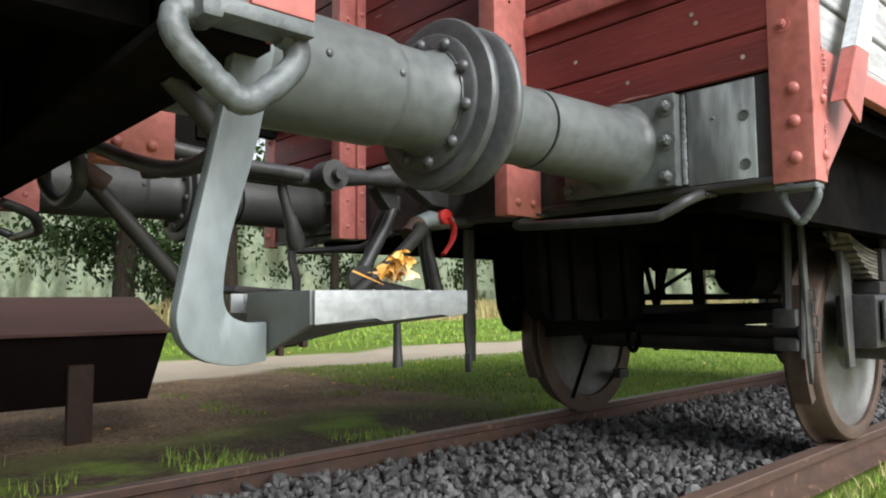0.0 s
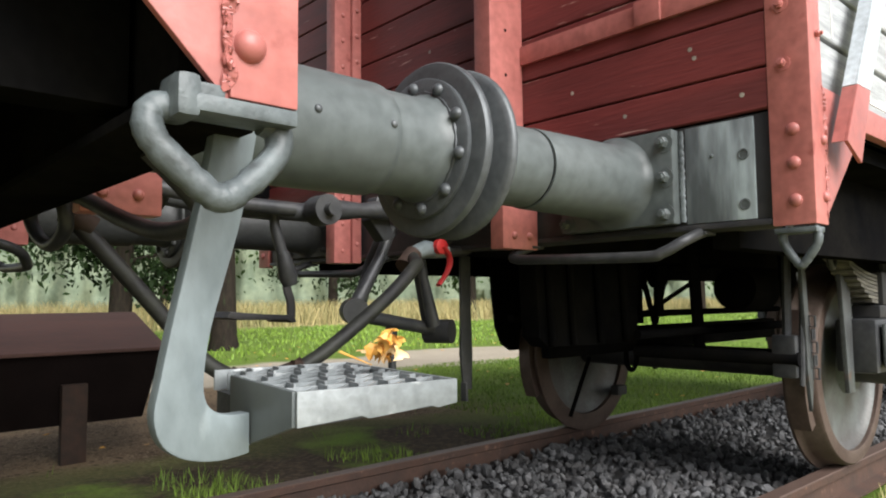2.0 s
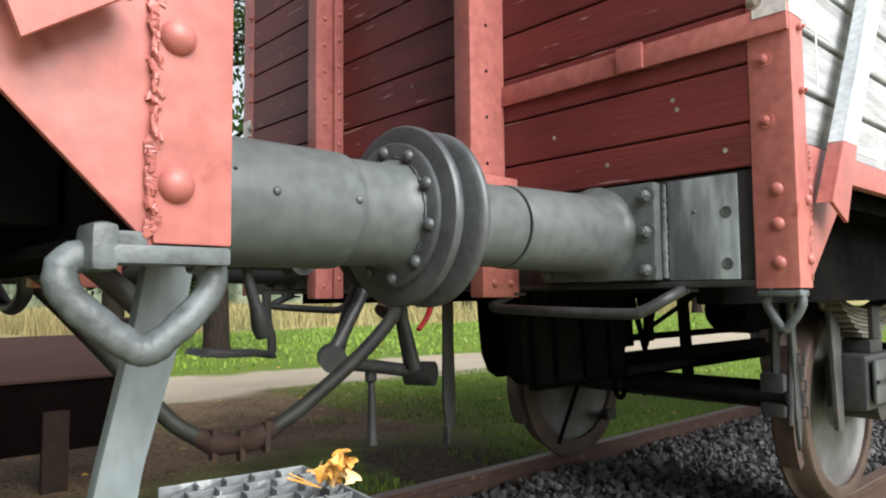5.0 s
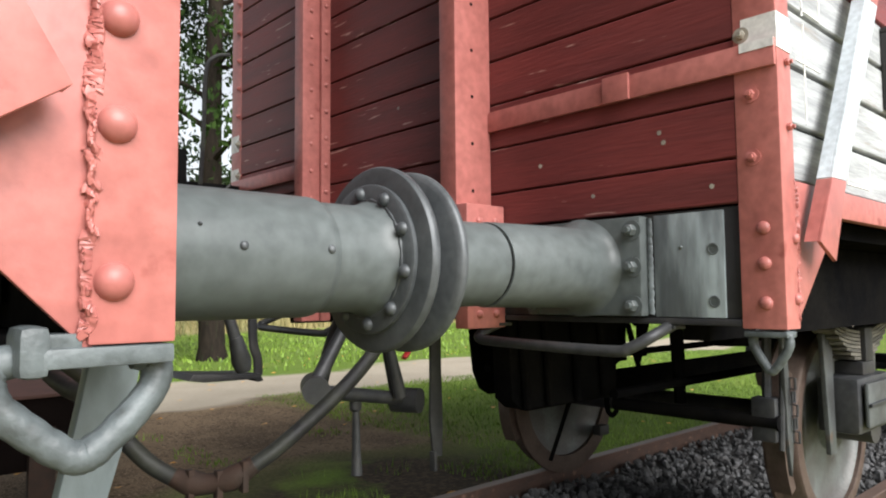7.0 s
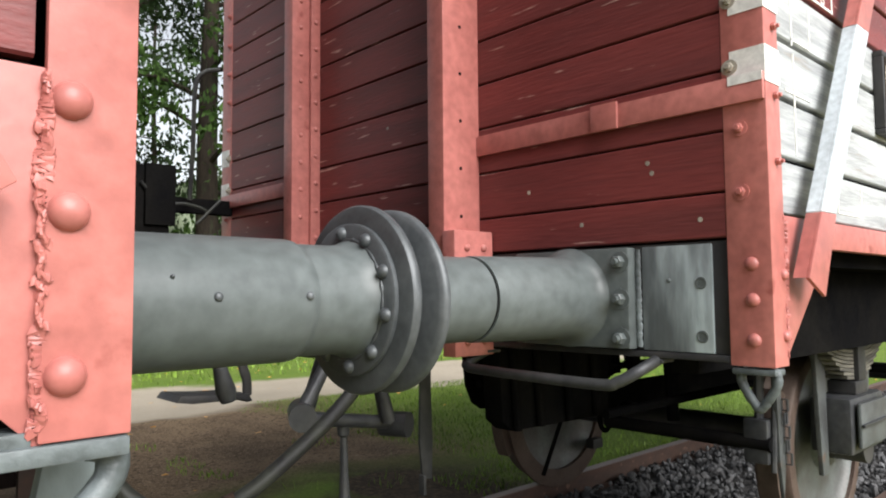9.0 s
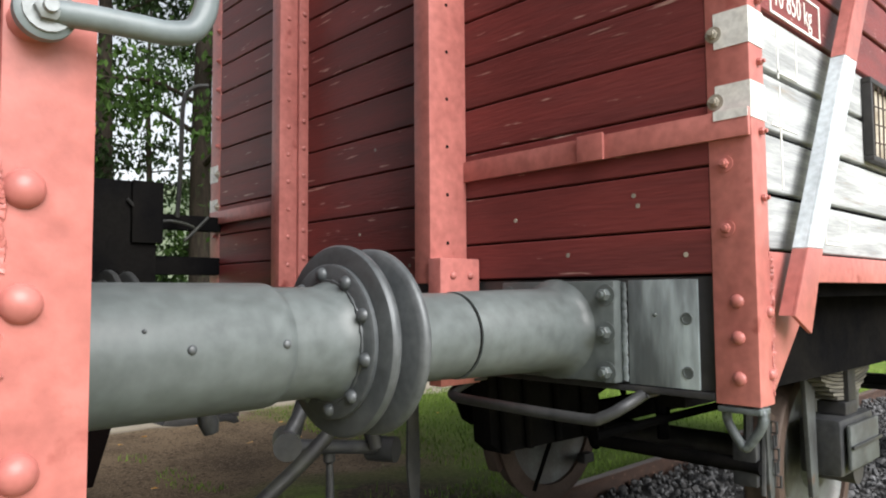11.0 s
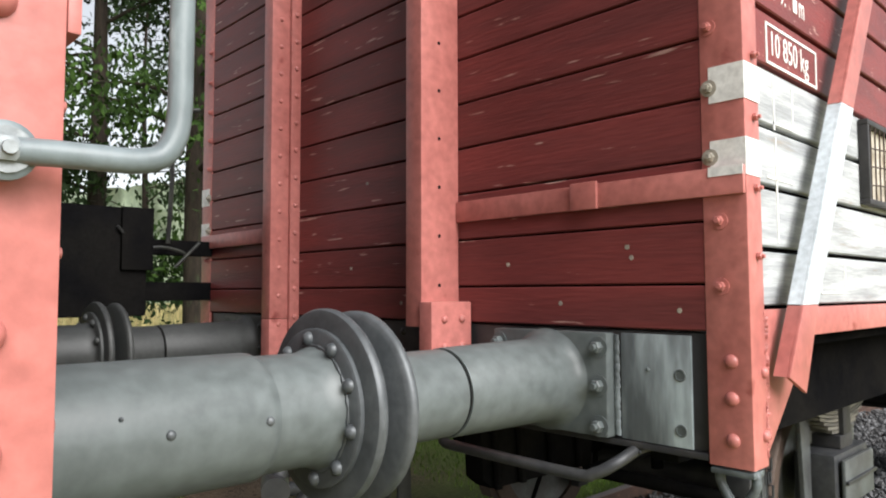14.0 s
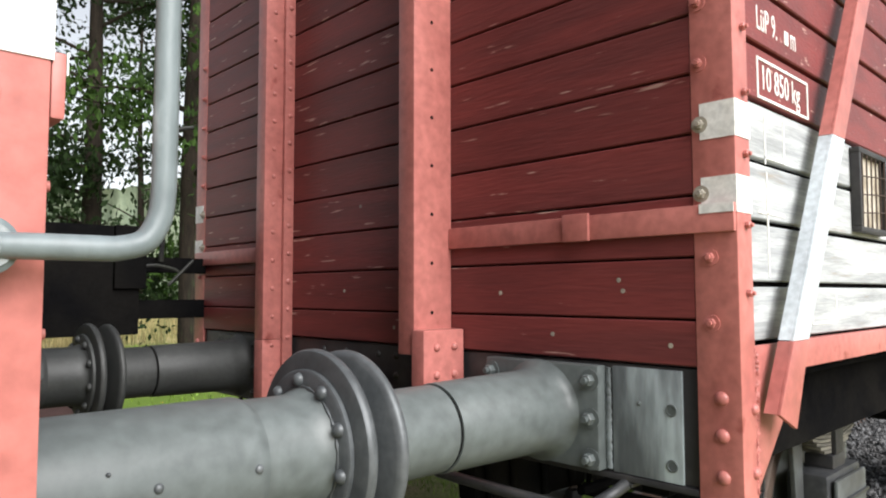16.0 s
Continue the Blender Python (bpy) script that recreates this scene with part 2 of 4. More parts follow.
def join(bm, b):
    if bm is None:
        return b
    me = bpy.data.meshes.new("tmp")
    b.to_mesh(me)
    b.free()
    bm.from_mesh(me)
    bpy.data.meshes.remove(me)
    return bm


def frame_of(way):
    way = Vector(way).normalized()
    side = way.cross(Vector((0, 0, 1)) if abs(way.z) < 0.9 else Vector((1, 0, 0))).normalized()
    return side, side.cross(way).normalized()


def tube(points, radius, segs=12, bm=None, closed=False, flat=1.0):
    """A round bar along points; radius is one number or one for each point."""
    pts = [Vector(p) for p in points]
    b = bmesh.new()
    rings, side, up = [], None, None
    count = len(pts)
    for k, p in enumerate(pts):
        before, after = (pts[k - 1], pts[(k + 1) % count]) if closed else (pts[max(k - 1, 0)], pts[min(k + 1, count - 1)])
        way = (after - before).normalized()
        if side is None:
            side, up = frame_of(way)
        else:
            side = (side - way * side.dot(way)).normalized()
            up = side.cross(way).normalized()
        r = radius[k] if isinstance(radius, (list, tuple)) else radius
        rings.append([b.verts.new(p + r * (math.cos(a) * side + flat * math.sin(a) * up)) for a in (math.tau * s / segs for s in range(segs))])
    for k in range(count if closed else count - 1):
        q, w = rings[k], rings[(k + 1) % count]
        for s in range(segs):
            b.faces.new((q[s], q[(s + 1) % segs], w[(s + 1) % segs], w[s]))
    if not closed:
        b.faces.new(rings[0]), b.faces.new(rings[-1])
    return join(bm, b)


def curve(points, steps=6, closed=False):
    """Points on a smooth curve through the given ones."""
    p = [Vector(q) for q in points]
    n, out = len(p), []
    for k in range(n if closed else n - 1):
        a, b, c, d = (p[(k - 1) % n], p[k], p[(k + 1) % n], p[(k + 2) % n]) if closed else (p[max(k - 1, 0)], p[k], p[k + 1], p[min(k + 2, n - 1)])
        for s in range(steps):
            t = s / steps
            out.append(0.5 * (2 * b + (c - a) * t + (2 * a - 5 * b + 4 * c - d) * t * t + (3 * b - a - 3 * c + d) * t ** 3))
    if not closed:
        out.append(p[-1])
    return out


def lathe(profile, origin, way=(1, 0, 0), segs=48, bm=None):
    """Turns a profile of (distance along the axis, radius) round an axis."""
    o, w = Vector(origin), Vector(way).normalized()
    side, up = frame_of(w)
    b = bmesh.new()
    rings = []
    for d, r in profile:
        if r < 1e-5:
            rings.append([b.verts.new(o + d * w)])
        else:
            rings.append([b.verts.new(o + d * w + r * (math.cos(a) * side + math.sin(a) * up)) for a in (math.tau * s / segs for s in range(segs))])
    for q, v in zip(rings, rings[1:]):
        for s in range(segs):
            f = [q[s % len(q)], q[(s + 1) % len(q)], v[(s + 1) % len(v)], v[s % len(v)]]
            f = list(dict.fromkeys(f))
            if len(f) > 2:
                b.faces.new(f)
    if profile[0] != profile[-1]:
        for ring in (rings[0], rings[-1]):
            if len(ring) > 2:
                b.faces.new(ring)
    return join(bm, b)


def prism(outline, axis, a, c, bev=0.0, bm=None):
    """A plate: an outline in the plane across an axis, from a to c along it."""
    b = bmesh.new()

    def at(u, v, w):
        return {"x": (w, u, v), "y": (u, w, v), "z": (u, v, w)}[axis]

    lo = [b.verts.new(at(u, v, a)) for u, v in outline]
    hi = [b.verts.new(at(u, v, c)) for u, v in outline]
    b.faces.new(lo), b.faces.new(hi)
    n = len(outline)
    for k in range(n):
        b.faces.new((lo[k], lo[(k + 1) % n], hi[(k + 1) % n], hi[k]))
    if bev:
        bmesh.ops.recalc_face_normals(b, faces=b.faces)
        bmesh.ops.bevel(b, geom=b.edges[:], offset=bev, segments=2, affect="EDGES", profile=0.6)
    return join(bm, b)


def rivet(place, way, r=0.017, height=0.012, bm=None):
    prof = [(0, r)] + [(height * math.sin(a), r * math.cos(a)) for a in (radians(d) for d in (20, 42, 65))] + [(height, 0)]
    return lathe(prof, place, way, 14, bm)


def bolt(place, way, r=0.014, height=0.012, bm=None, washer=True):
    b = lathe([(0, r * 1.7), (0.003, r * 1.7), (0.003, r * 0.5)], place, way, 16) if washer else bmesh.new()
    b = lathe([(0.002, r), (height * 0.85, r), (height, r * 0.8), (height, 0)], place, way, 6, b)
    o = Vector(place) + Vector(way).normalized() * height
    b = lathe([(0, r * 0.55), (height * 0.5, r * 0.5), (height * 0.5, 0)], o, way, 10, b)
    return join(bm, b)


def weld(a, c, r=0.006, count=40, bm=None, seed=1, flat=1.0):
    """A bumpy welded seam."""
    rnd = random.Random(seed)
    a, c = Vector(a), Vector(c)
    pts = [a.lerp(c, k / count) + Vector([rnd.uniform(-1, 1) * r * 0.12 for _ in range(3)]) for k in range(count + 1)]
    return tube(pts, [r * (0.93 + 0.08 * math.sin(k * 1.15) + rnd.uniform(-0.05, 0.05)) for k in range(count + 1)], 10, bm, flat=flat)


# ---- ground, track ----
def build_ground():
    xs = sorted({*np.linspace(-6, 16, 60).round(3), *np.linspace(-60, 80, 30).round(3), -2500.0, -600.0, -200.0, 200.0, 600.0, 2500.0})
    ys = sorted({*np.linspace(-6, 14, 60).round(3), *np.linspace(-40, 60, 24).round(3), -2500.0, -600.0, -200.0, 200.0, 600.0, 2500.0})
    b = bmesh.new()

    def height(x, y):
        far = min(1, max(0, (abs(y) - 1.2) / 1.5))
        return -0.22 + far * 0.05 * noise.noise((x * 0.5, y * 0.5, 3)) + far * 0.02 * noise.noise((x * 2, y * 2, 7)) - (0.05 if abs(y) < 1 else 0)

    grid = [[b.verts.new((x, y, height(x, y))) for y in ys] for x in xs]
    for r, q in zip(grid, grid[1:]):
        for k in range(len(ys) - 1):
            b.faces.new((r[k], r[k + 1], q[k + 1], q[k]))
    solid("ground", b, "ground", "lawn, bare earth and a pale gravel path", "ground", kind="structure")


build_ground()


Z_RAIL = -0.07


def build_rail(y, label, x0, x1):
    rail = thing("rail", label, "rail", "rails of the track")
    rail["kind"] = "structure"
    foot = prism([(y - 0.065, -0.15), (y + 0.065, -0.15), (y + 0.065, -0.138), (y + 0.012, -0.122), (y + 0.009, -0.045), (y + 0.035, -0.034),
                  (y + 0.035, -0.004), (y - 0.035, -0.004), (y - 0.035, -0.034), (y - 0.009, -0.045), (y - 0.012, -0.122), (y - 0.065, -0.138)], "x", x0, x1)
    part("rail_web", foot, "rail", rail)
    head = prism([(y - 0.034, -0.004), (y + 0.034, -0.004), (y + 0.031, 0.0), (y - 0.031, 0.0)], "x", x0, x1)
    part("rail_head", head, "rail_top", rail, "worn brown running surface")
    rail.location.z = Z_RAIL


build_rail(-0.74, "rusty brown rail beside dry grass", -8, 30)
build_rail(0.79, "rusty brown rail beside the lawn", -14, 30)


def build_ballast():
    rnd = random.Random(4)
    bed = prism([(-0.69, -0.29), (0.74, -0.29), (0.74, -0.205), (0.48, -0.185), (-0.43, -0.185), (-0.69, -0.205)], "x", -10, 30)
    solid("ballast_bed", bed, "ballast_bed", "dark bed of fine grit under the ballast", "ballast", kind="structure")
    verts, faces = [], []
    shapes = []
    for k in range(14):
        b = bmesh.new()
        bmesh.ops.create_icosphere(b, subdivisions=1, radius=1)
        sx, sy, sz = rnd.uniform(0.7, 1.3), rnd.uniform(0.6, 1.1), rnd.uniform(0.45, 0.85)
        for v in b.verts:
            q = rnd.uniform(0.62, 1.2)
            v.co = Vector((v.co.x * sx * q, v.co.y * sy * q, v.co.z * sz * q))
        shapes.append(([v.co.copy() for v in b.verts], [[v.index for v in f.verts] for f in b.faces]))
        b.free()

    def stone(x, y, z, r):
        vs, fs = shapes[rnd.randrange(14)]
        m = Euler([rnd.uniform(0, 6.3) for _ in range(3)]).to_matrix()
        o = len(verts)
        verts.extend([tuple(m @ v * r + Vector((x, y, z))) for v in vs])
        faces.extend([[o + i for i in f] for f in fs])

    for k in range(9500):
        x = -0.6 + 10.5 * rnd.random() ** 1.5
        y = rnd.uniform(-0.68, 0.73)
        big = rnd.random()
        stone(x, y, -0.185 + rnd.uniform(0, 0.04) + 0.02 * noise.noise((x * 2, y * 2, 0)), 0.016 + 0.022 * big ** 2)
    me = bpy.data.meshes.new("ballast_stones")
    me.from_pydata(verts, [], faces)
    me.materials.append(M["ballast"])
    tagged(new("ballast_stones", me), "loose dark grey crushed ballast stones between rails", "ballast", kind="stuff")


build_ballast()


# ---- wagons ----
Z_BOARDS = [1.21, 1.325, 1.476, 1.627, 1.777, 1.926, 2.074, 2.221, 2.367, 2.51, 2.657, 2.805, 2.952, 3.1, 3.247, 3.395, 3.542]


def board(horizontal, a, c, out, z0, z1, thick, s):
    """One chamfered plank; horizontal: 'y' lies across the end, 'x' along the side."""
    ch, gap = 0.0035, 0.003 if horizontal == "y" else 0.007
    z0, z1 = z0 + gap, z1 - gap
    prof = [(out + s * ch, z0), (out, z0 + ch), (out, z1 - ch), (out + s * ch, z1), (out + s * thick, z1), (out + s * thick, z0)]
    return prism(prof, horizontal, a, c)


def wagon(s, x_end, y_off, z_off, label, own):
    """A covered goods wagon whose end face lies at x_end; it reaches away from there along s."""
    w = thing("goods_wagon", label, "wagon", "goods wagons")

    def X(u):
        return x_end + s * u

    def bx(name, u0, u1, y0, y1, z0, z1, mat, bev=0.004, parent=w, label=""):
        lo, hi = sorted((X(u0), X(u1)))
        return part(name, box(lo, hi, y0 + y_off, y1 + y_off, z0 + z_off, z1 + z_off, bev), mat, parent, label)

    yo, zo = y_off, z_off
    near, end = (0, -1, 0), (-s, 0, 0)
    # end wall: a backing, then each board
    wall_end = bx("end_wall", 0.022, 0.045, -1.28, 1.47, 1.215, 3.542, "black_shade_steel", 0)
    for z0, z1 in zip(Z_BOARDS, Z_BOARDS[1:]):
        part("plank", board("y", -1.228 + yo, 1.415 + yo, X(0.002), z0 + zo, z1 + zo, 0.018, s), "red_wood", wall_end, smooth=None)
    # side wall towards the camera
    lo, hi = sorted((X(0.09), X(6.0)))
    wall_side = part("side_wall", box(lo, hi, -1.29 + yo, -1.27 + yo, 1.2 + zo, 3.542 + zo), "black_shade_steel", w)
    sides = [1.266, 1.412, 1.568, 1.723, 1.876, 2.026, 2.178, 2.33, 2.483, 2.636, 2.79, 2.943, 3.096, 3.25, 3.4, 3.542]
    if s < 0:
        sides = [1.276, 1.426, 1.575, *sides[3:]]
    for z0, z1 in zip(sides, sides[1:]):
        white = z1 < 1.9 and s > 0
        prof_out = -1.312 + yo
        part("plank", board("x", lo, hi, prof_out, z0 + zo, z1 + zo, 0.02, 1), "white_wood" if white else "red_wood", wall_side, "weathered white-painted plank" if white else "", smooth=None)
    lo2, hi2 = sorted((X(0.06), X(6.0)))
    part("far_side_wall", box(lo2, hi2, 1.47 + yo, 1.51 + yo, 1.2 + zo, 3.542 + zo), "red_wood", w)
    part("roof", prism([(-1.4 + yo, 3.543 + zo), (1.6 + yo, 3.543 + zo), (1.35 + yo, 3.72 + zo), (0.7 + yo, 3.88 + zo), (-0.5 + yo, 3.88 + zo), (-1.15 + yo, 3.72 + zo)], "x", *sorted((X(-0.05), X(6.0)))), "dark_steel", w)
    part("floor", box(lo2, hi2, -1.25 + yo, 1.45 + yo, 1.15 + zo, 1.2 + zo), "black_shade_steel", w)
    part("far_end", box(*sorted((X(5.96), X(6.0))), -1.28 + yo, 1.47 + yo, 1.2 + zo, 3.542 + zo), "red_wood", w)

    # corner posts: angle irons with rivets
    for side in (-1, 1):
        ye = -1.335 if side < 0 else 1.52
        leg = 0.084 if s < 0 else 0.08
        o = [(X(0), ye + yo), (X(leg), ye + yo), (X(leg), ye - side * 0.012 + yo), (X(0.012), ye - side * 0.012 + yo), (X(0.012), ye - side * 0.106 + yo), (X(0), ye - side * 0.106 + yo)]
        b = prism(o, "z", (0.902 if s > 0 else 0.915) + zo, 3.542 + zo, 0.003)
        post = part("corner_post", b, "red_steel", w)
        for z in (0.964, 1.059, 1.145):
            part("rivet", rivet((X(0), (ye - side * 0.047) + yo, z + zo), end), "red_steel", post)
        for k, z in enumerate((1.319, 1.474, 1.627, 1.795, 1.945, 2.095, 2.245, 2.4, 2.56)):
            part("bolt", bolt((X(0), (ye - side * (0.066 if k < 2 else 0.084)) + yo, z + zo), end, 0.012), "red_steel" if k not in (2, 3) else "nail_steel", post)
        for z0 in ((1.578, 1.757) if own["patch"] is None else own["patch"]):
            pb = bmesh.new()
            h = 0.088
            p0, p1 = sorted((ye + side * 0.001, ye - side * 0.084))
            box(*sorted((X(-0.002), X(0.003))), p0 + yo, p1 + yo, z0 + zo, z0 + h + zo, 0, pb)
            p0, p1 = sorted((ye + side * 0.002, ye - side * 0.003))
            box(*sorted((X(-0.0015), X(leg + 0.001))), p0 + yo, p1 + yo, z0 + zo, z0 + h + zo, 0, pb)
            part("white_patch", pb, "white_paint", post, "white paint mark")
        if side < 0:
            if s < 0:
                for z in (0.976, 1.132, 1.24, 1.40, 1.55, 1.7, 1.86, 2.02):
                    part("rivet", rivet((X(0.062), ye + yo, z + zo), near, 0.0195, 0.016), "red_steel", post)
            else:
                for z in (0.973, 1.119):
                    part("rivet", rivet((X(0.064), ye + yo, z + zo), near, 0.014, 0.011), "red_steel", post)
                for z in (1.389, 1.549, 1.718, 1.867, 2.025, 2.18, 2.33):
                    part("bolt", bolt((X(0.048), ye + yo, z + zo), near, 0.0095, 0.012, washer=False), "red_steel", post)
    # gusset plate with its welded seam, and the rail along the side's foot
    leg = 0.084 if s < 0 else 0.08
    foot_top = 1.264 if s > 0 else 1.27
    reach = 0.385 if s > 0 else 0.36
    outline = [(X(leg), 0.907 + zo), (X(leg + 0.01), 0.922 + zo), (X(reach), 1.191 + zo), (X(reach), foot_top + zo), (X(0.0135), foot_top + zo), (X(0.0135), 0.98 + zo)]
    part("gusset_plate", prism(outline, "y", -1.329 + yo, -1.318 + yo, 0.002), "red_steel", w)
    part("weld_seam", weld((X(leg), -1.332 + yo, 0.925 + zo), (X(leg), -1.332 + yo, 1.262 + zo), 0.0036, 620, seed=int(s + 3), flat=2.9), "red_steel", w)
    rail_lo, rail_hi = sorted((X(reach), X(6.0)))
    part("side_rail", box(rail_lo, rail_hi, -1.331 + yo, -1.30 + yo, 1.191 + zo, foot_top + 0.001 + zo, 0.003), "red_steel", w)
    # middle posts
    for y0, y1, out, flange in ((-0.392, -0.317, -0.162, False), (0.59, 0.658, -0.128, True)):
        b = box(*sorted((X(out), X(0.001))), y0 + yo, y1 + yo, 1.20 + zo, 3.542 + zo, 0.004)
        post = part("end_post", b, "red_steel", w)
        if flange:
            b = box(*sorted((X(-0.046), X(0.001))), y0 - 0.02 + yo, y0 - 0.002 + yo, 0.885 + zo, 3.542 + zo, 0.004)
            part("flange", b, "red_steel", post)
            part("foot", box(*sorted((X(out), X(0.0))), y0 + yo, y1 + yo, 0.885 + zo, 1.199 + zo, 0.004), "red_steel", post)
        z = 0.94 if flange else 0.86
        while z < 3.0:
            if flange:
                part("rivet", rivet((X(-0.085), y0 + yo, z + zo), near, 0.01, 0.006), "red_steel", post)
                part("rivet", rivet((X(-0.022), y0 - 0.02 + yo, z + zo + 0.03), near, 0.011, 0.007), "red_steel", post)
            elif z > 1.3:
                part("bolt_hole", lathe([(0, 0.006), (0.0012, 0.006), (0.0012, 0)], (X(-0.086), y0 + yo, z + zo), near, 12), "black_shade_steel", post)
            z += 0.1565 if not flange else 0.118
        if not flange:
            b = box(*sorted((X(-0.175), X(-0.003))), y0 - 0.06 + yo, y0 - 0.003 + yo, 0.885 + zo, 1.278 + zo, 0.005)
            foot = part("foot_plate", b, "red_steel", w)
            for z in (0.93, 1.14, 1.225):
                for u in (-0.122, -0.047):
                    part("rivet", rivet((X(u), y0 - 0.06 + yo, z + zo), near, 0.013, 0.011), "red_steel", foot)
    # lath across the boards with its clip
    for ya, yb in ((-1.334, -0.394), (0.66, 1.5)):
        lath = part("lath", box(*sorted((X(-0.014), X(-0.0005))), ya + yo, yb + yo, 1.533 + zo, 1.6 + zo, 0.003), "red_steel", w)
        if ya < 0:
            part("clip", box(*sorted((X(-0.026), X(-0.0145))), -0.942 + yo, -0.856 + yo, 1.53 + zo, 1.606 + zo, 0.004), "red_steel", lath)
    part("white_patch", box(*sorted((X(-0.016), X(-0.0142))), -1.334 + yo, -1.251 + yo, 1.578 + zo, 1.601 + zo), "white_paint", w, "white paint mark")
    for y, z in ((-1.018, 1.424), (-1.03, 1.396), (-0.604, 1.391), (-1.162, 1.261), (-0.8, 1.275), (0.2, 1.4), (-0.1, 1.27), (0.1, 1.72)):
        part("nail_head", lathe([(0, 0.0065), (0.0015, 0.0065), (0.0015, 0)], (X(0.002), y + yo, z + zo), end, 12), "nail_steel", w)
    # headstock beam with a pale plate at the corner
    part("headstock", box(*sorted((X(0.012), X(0.1))), -1.226 + yo, 1.4 + yo, 0.925 + zo, 1.207 + zo, 0.004), own["head"], w, "dark grey steel headstock")
    pale_plate = part("corner_plate", box(*sorted((X(0.003), X(0.0118))), -1.187 + yo, -0.992 + yo, 0.927 + zo, 1.2 + zo, 0.002), "grey_worn", w, "streaked pale grey plate")
    for z in (1.102, 0.968):
        part("ring_mark", lathe([(0, 0.016), (0.002, 0.015), (0.002, 0.011), (0.0006, 0.0105), (0.0006, 0)], (X(0.003), -1.158 + yo, z + zo), end, 16), "grey_paint", pale_plate)
    part("rivet", rivet((X(0.003), -1.07 + yo, 1.11 + zo), end, 0.006, 0.004), "grey_paint", pale_plate)
    part("weld_seam", weld((X(0.0), -0.982 + yo, 0.935 + zo), (X(0.0), -0.982 + yo, 1.195 + zo), 0.009, 60, seed=9, flat=0.5), "grey_worn", w)
    for y in (-0.2, -0.1, 0.0, 0.2, 0.35, 0.75, 1.0):
        for z in (1.0, 1.1, 1.17):
            part("rivet", rivet((X(0.012), y + yo, z + zo), end, 0.013, 0.01), "dark_steel", w)
    part("lower_flange", box(*sorted((X(0.0), X(0.14))), -1.226 + yo, 1.4 + yo, 0.908 + zo, 0.9245 + zo, 0.003), own["head"], w)

    # underframe, coloured near-black to hold the shade under the wagon
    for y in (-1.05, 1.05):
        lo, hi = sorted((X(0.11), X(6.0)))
        part("sole_bar", box(lo, hi, y - 0.04 + yo, y + 0.04 + yo, (0.86 if s > 0 else 0.95) + zo, 1.149 + zo, 0.004), "black_shade_steel", w)
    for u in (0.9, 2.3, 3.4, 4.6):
        part("cross_beam", box(*sorted((X(u), X(u + 0.12))), -1.0 + yo, 1.0 + yo, 0.98 + zo, 1.14 + zo, 0.004), "black_shade_steel", w)
    part("centre_beam", box(*sorted((X(0.11), X(6.0))), -0.12 + yo, 0.12 + yo, 0.9 + zo, 1.14 + zo, 0.004), "black_shade_steel", w)

    # wheelsets
    for ua in (own["axle"], own["axle"] + 3.4):
        z_axle = 0.458 + Z_RAIL
        axle = part("axle", tube([(X(ua), -0.97, z_axle), (X(ua), 1.02, z_axle)], 0.07, 20), "dark_steel", w)
        for side in (-1, 1):
            prof = [(-0.07, 0.07), (-0.07, 0.11), (-0.03, 0.125), (-0.015, 0.2), (-0.012, 0.345), (-0.03, 0.375), (-0.045, 0.385)]
            wheel = part("wheel", lathe(prof + [(0.05, 0.385), (0.03, 0.345), (0.02, 0.2), (0.05, 0.12), (0.07, 0.07)], (X(ua), side * 0.765 + 0.025, z_axle), (0, -side, 0), 56), "wheel_steel", axle)
            tyre = [(-0.062, 0.386), (-0.066, 0.4), (-0.062, 0.442), (-0.05, 0.452), (0.025, 0.459), (0.04, 0.468), (0.052, 0.488), (0.066, 0.486), (0.072, 0.46), (0.072, 0.386), (-0.062, 0.386)]
            part("tyre", lathe(tyre, (X(ua), side * 0.765 + 0.025, z_axle), (0, -side, 0), 64), "tyre_steel", axle, "rust-tinged steel tyre")
        for side in (-1, 1):
            yb = side * 0.92 + 0.025
            # axle box with lid, guide plates, leaf spring
            ab = part("axle_box", box(*sorted((X(ua - 0.22), X(ua + 0.22))), yb - 0.08, yb + 0.09, 0.38, 0.62, 0.02), "coupling_steel", w)
            lid_y = yb + side * 0.0905
            part("lid", box(*sorted((X(ua - 0.19), X(ua + 0.19))), min(lid_y, lid_y + side * 0.02), max(lid_y, lid_y + side * 0.02), 0.41, 0.6, 0.012), "guard_grey", ab)
            part("lid_rib", box(*sorted((X(ua - 0.19), X(ua + 0.19))), min(lid_y + side * 0.02, lid_y + side * 0.032), max(lid_y + side * 0.02, lid_y + side * 0.032), 0.5, 0.515, 0.003), "coupling_steel", ab)
            part("spring_seat", box(*sorted((X(ua - 0.08), X(ua + 0.08))), yb - 0.06, yb + 0.06, 0.621, 0.68, 0.008), "dark_steel", ab)
            for dx in (-1, 1):
                o = [(X(ua + dx * 0.23), 0.3), (X(ua + dx * 0.3), 0.3), (X(ua + dx * 0.36), 0.95 + zo), (X(ua + dx * 0.24), 0.95 + zo)]
                part("guide_plate", prism(o, "y", yb - side * 0.02 - 0.01, yb - side * 0.02 + 0.01, 0.003), "guard_grey", w)
            leaves = part("spring_clamp", box(*sorted((X(ua - 0.05), X(ua + 0.05))), yb - 0.065, yb + 0.065, 0.681, 0.83, 0.006), "dark_steel", w)
            for k in range(8):
                half = 0.45 - 0.045 * k
                pts = []
                for q in range(13):
                    v = -half + 2 * half * q / 12
                    pts.append((X(ua + v), 0.815 - 0.0165 * k + 0.08 * (v / 0.45) ** 2))
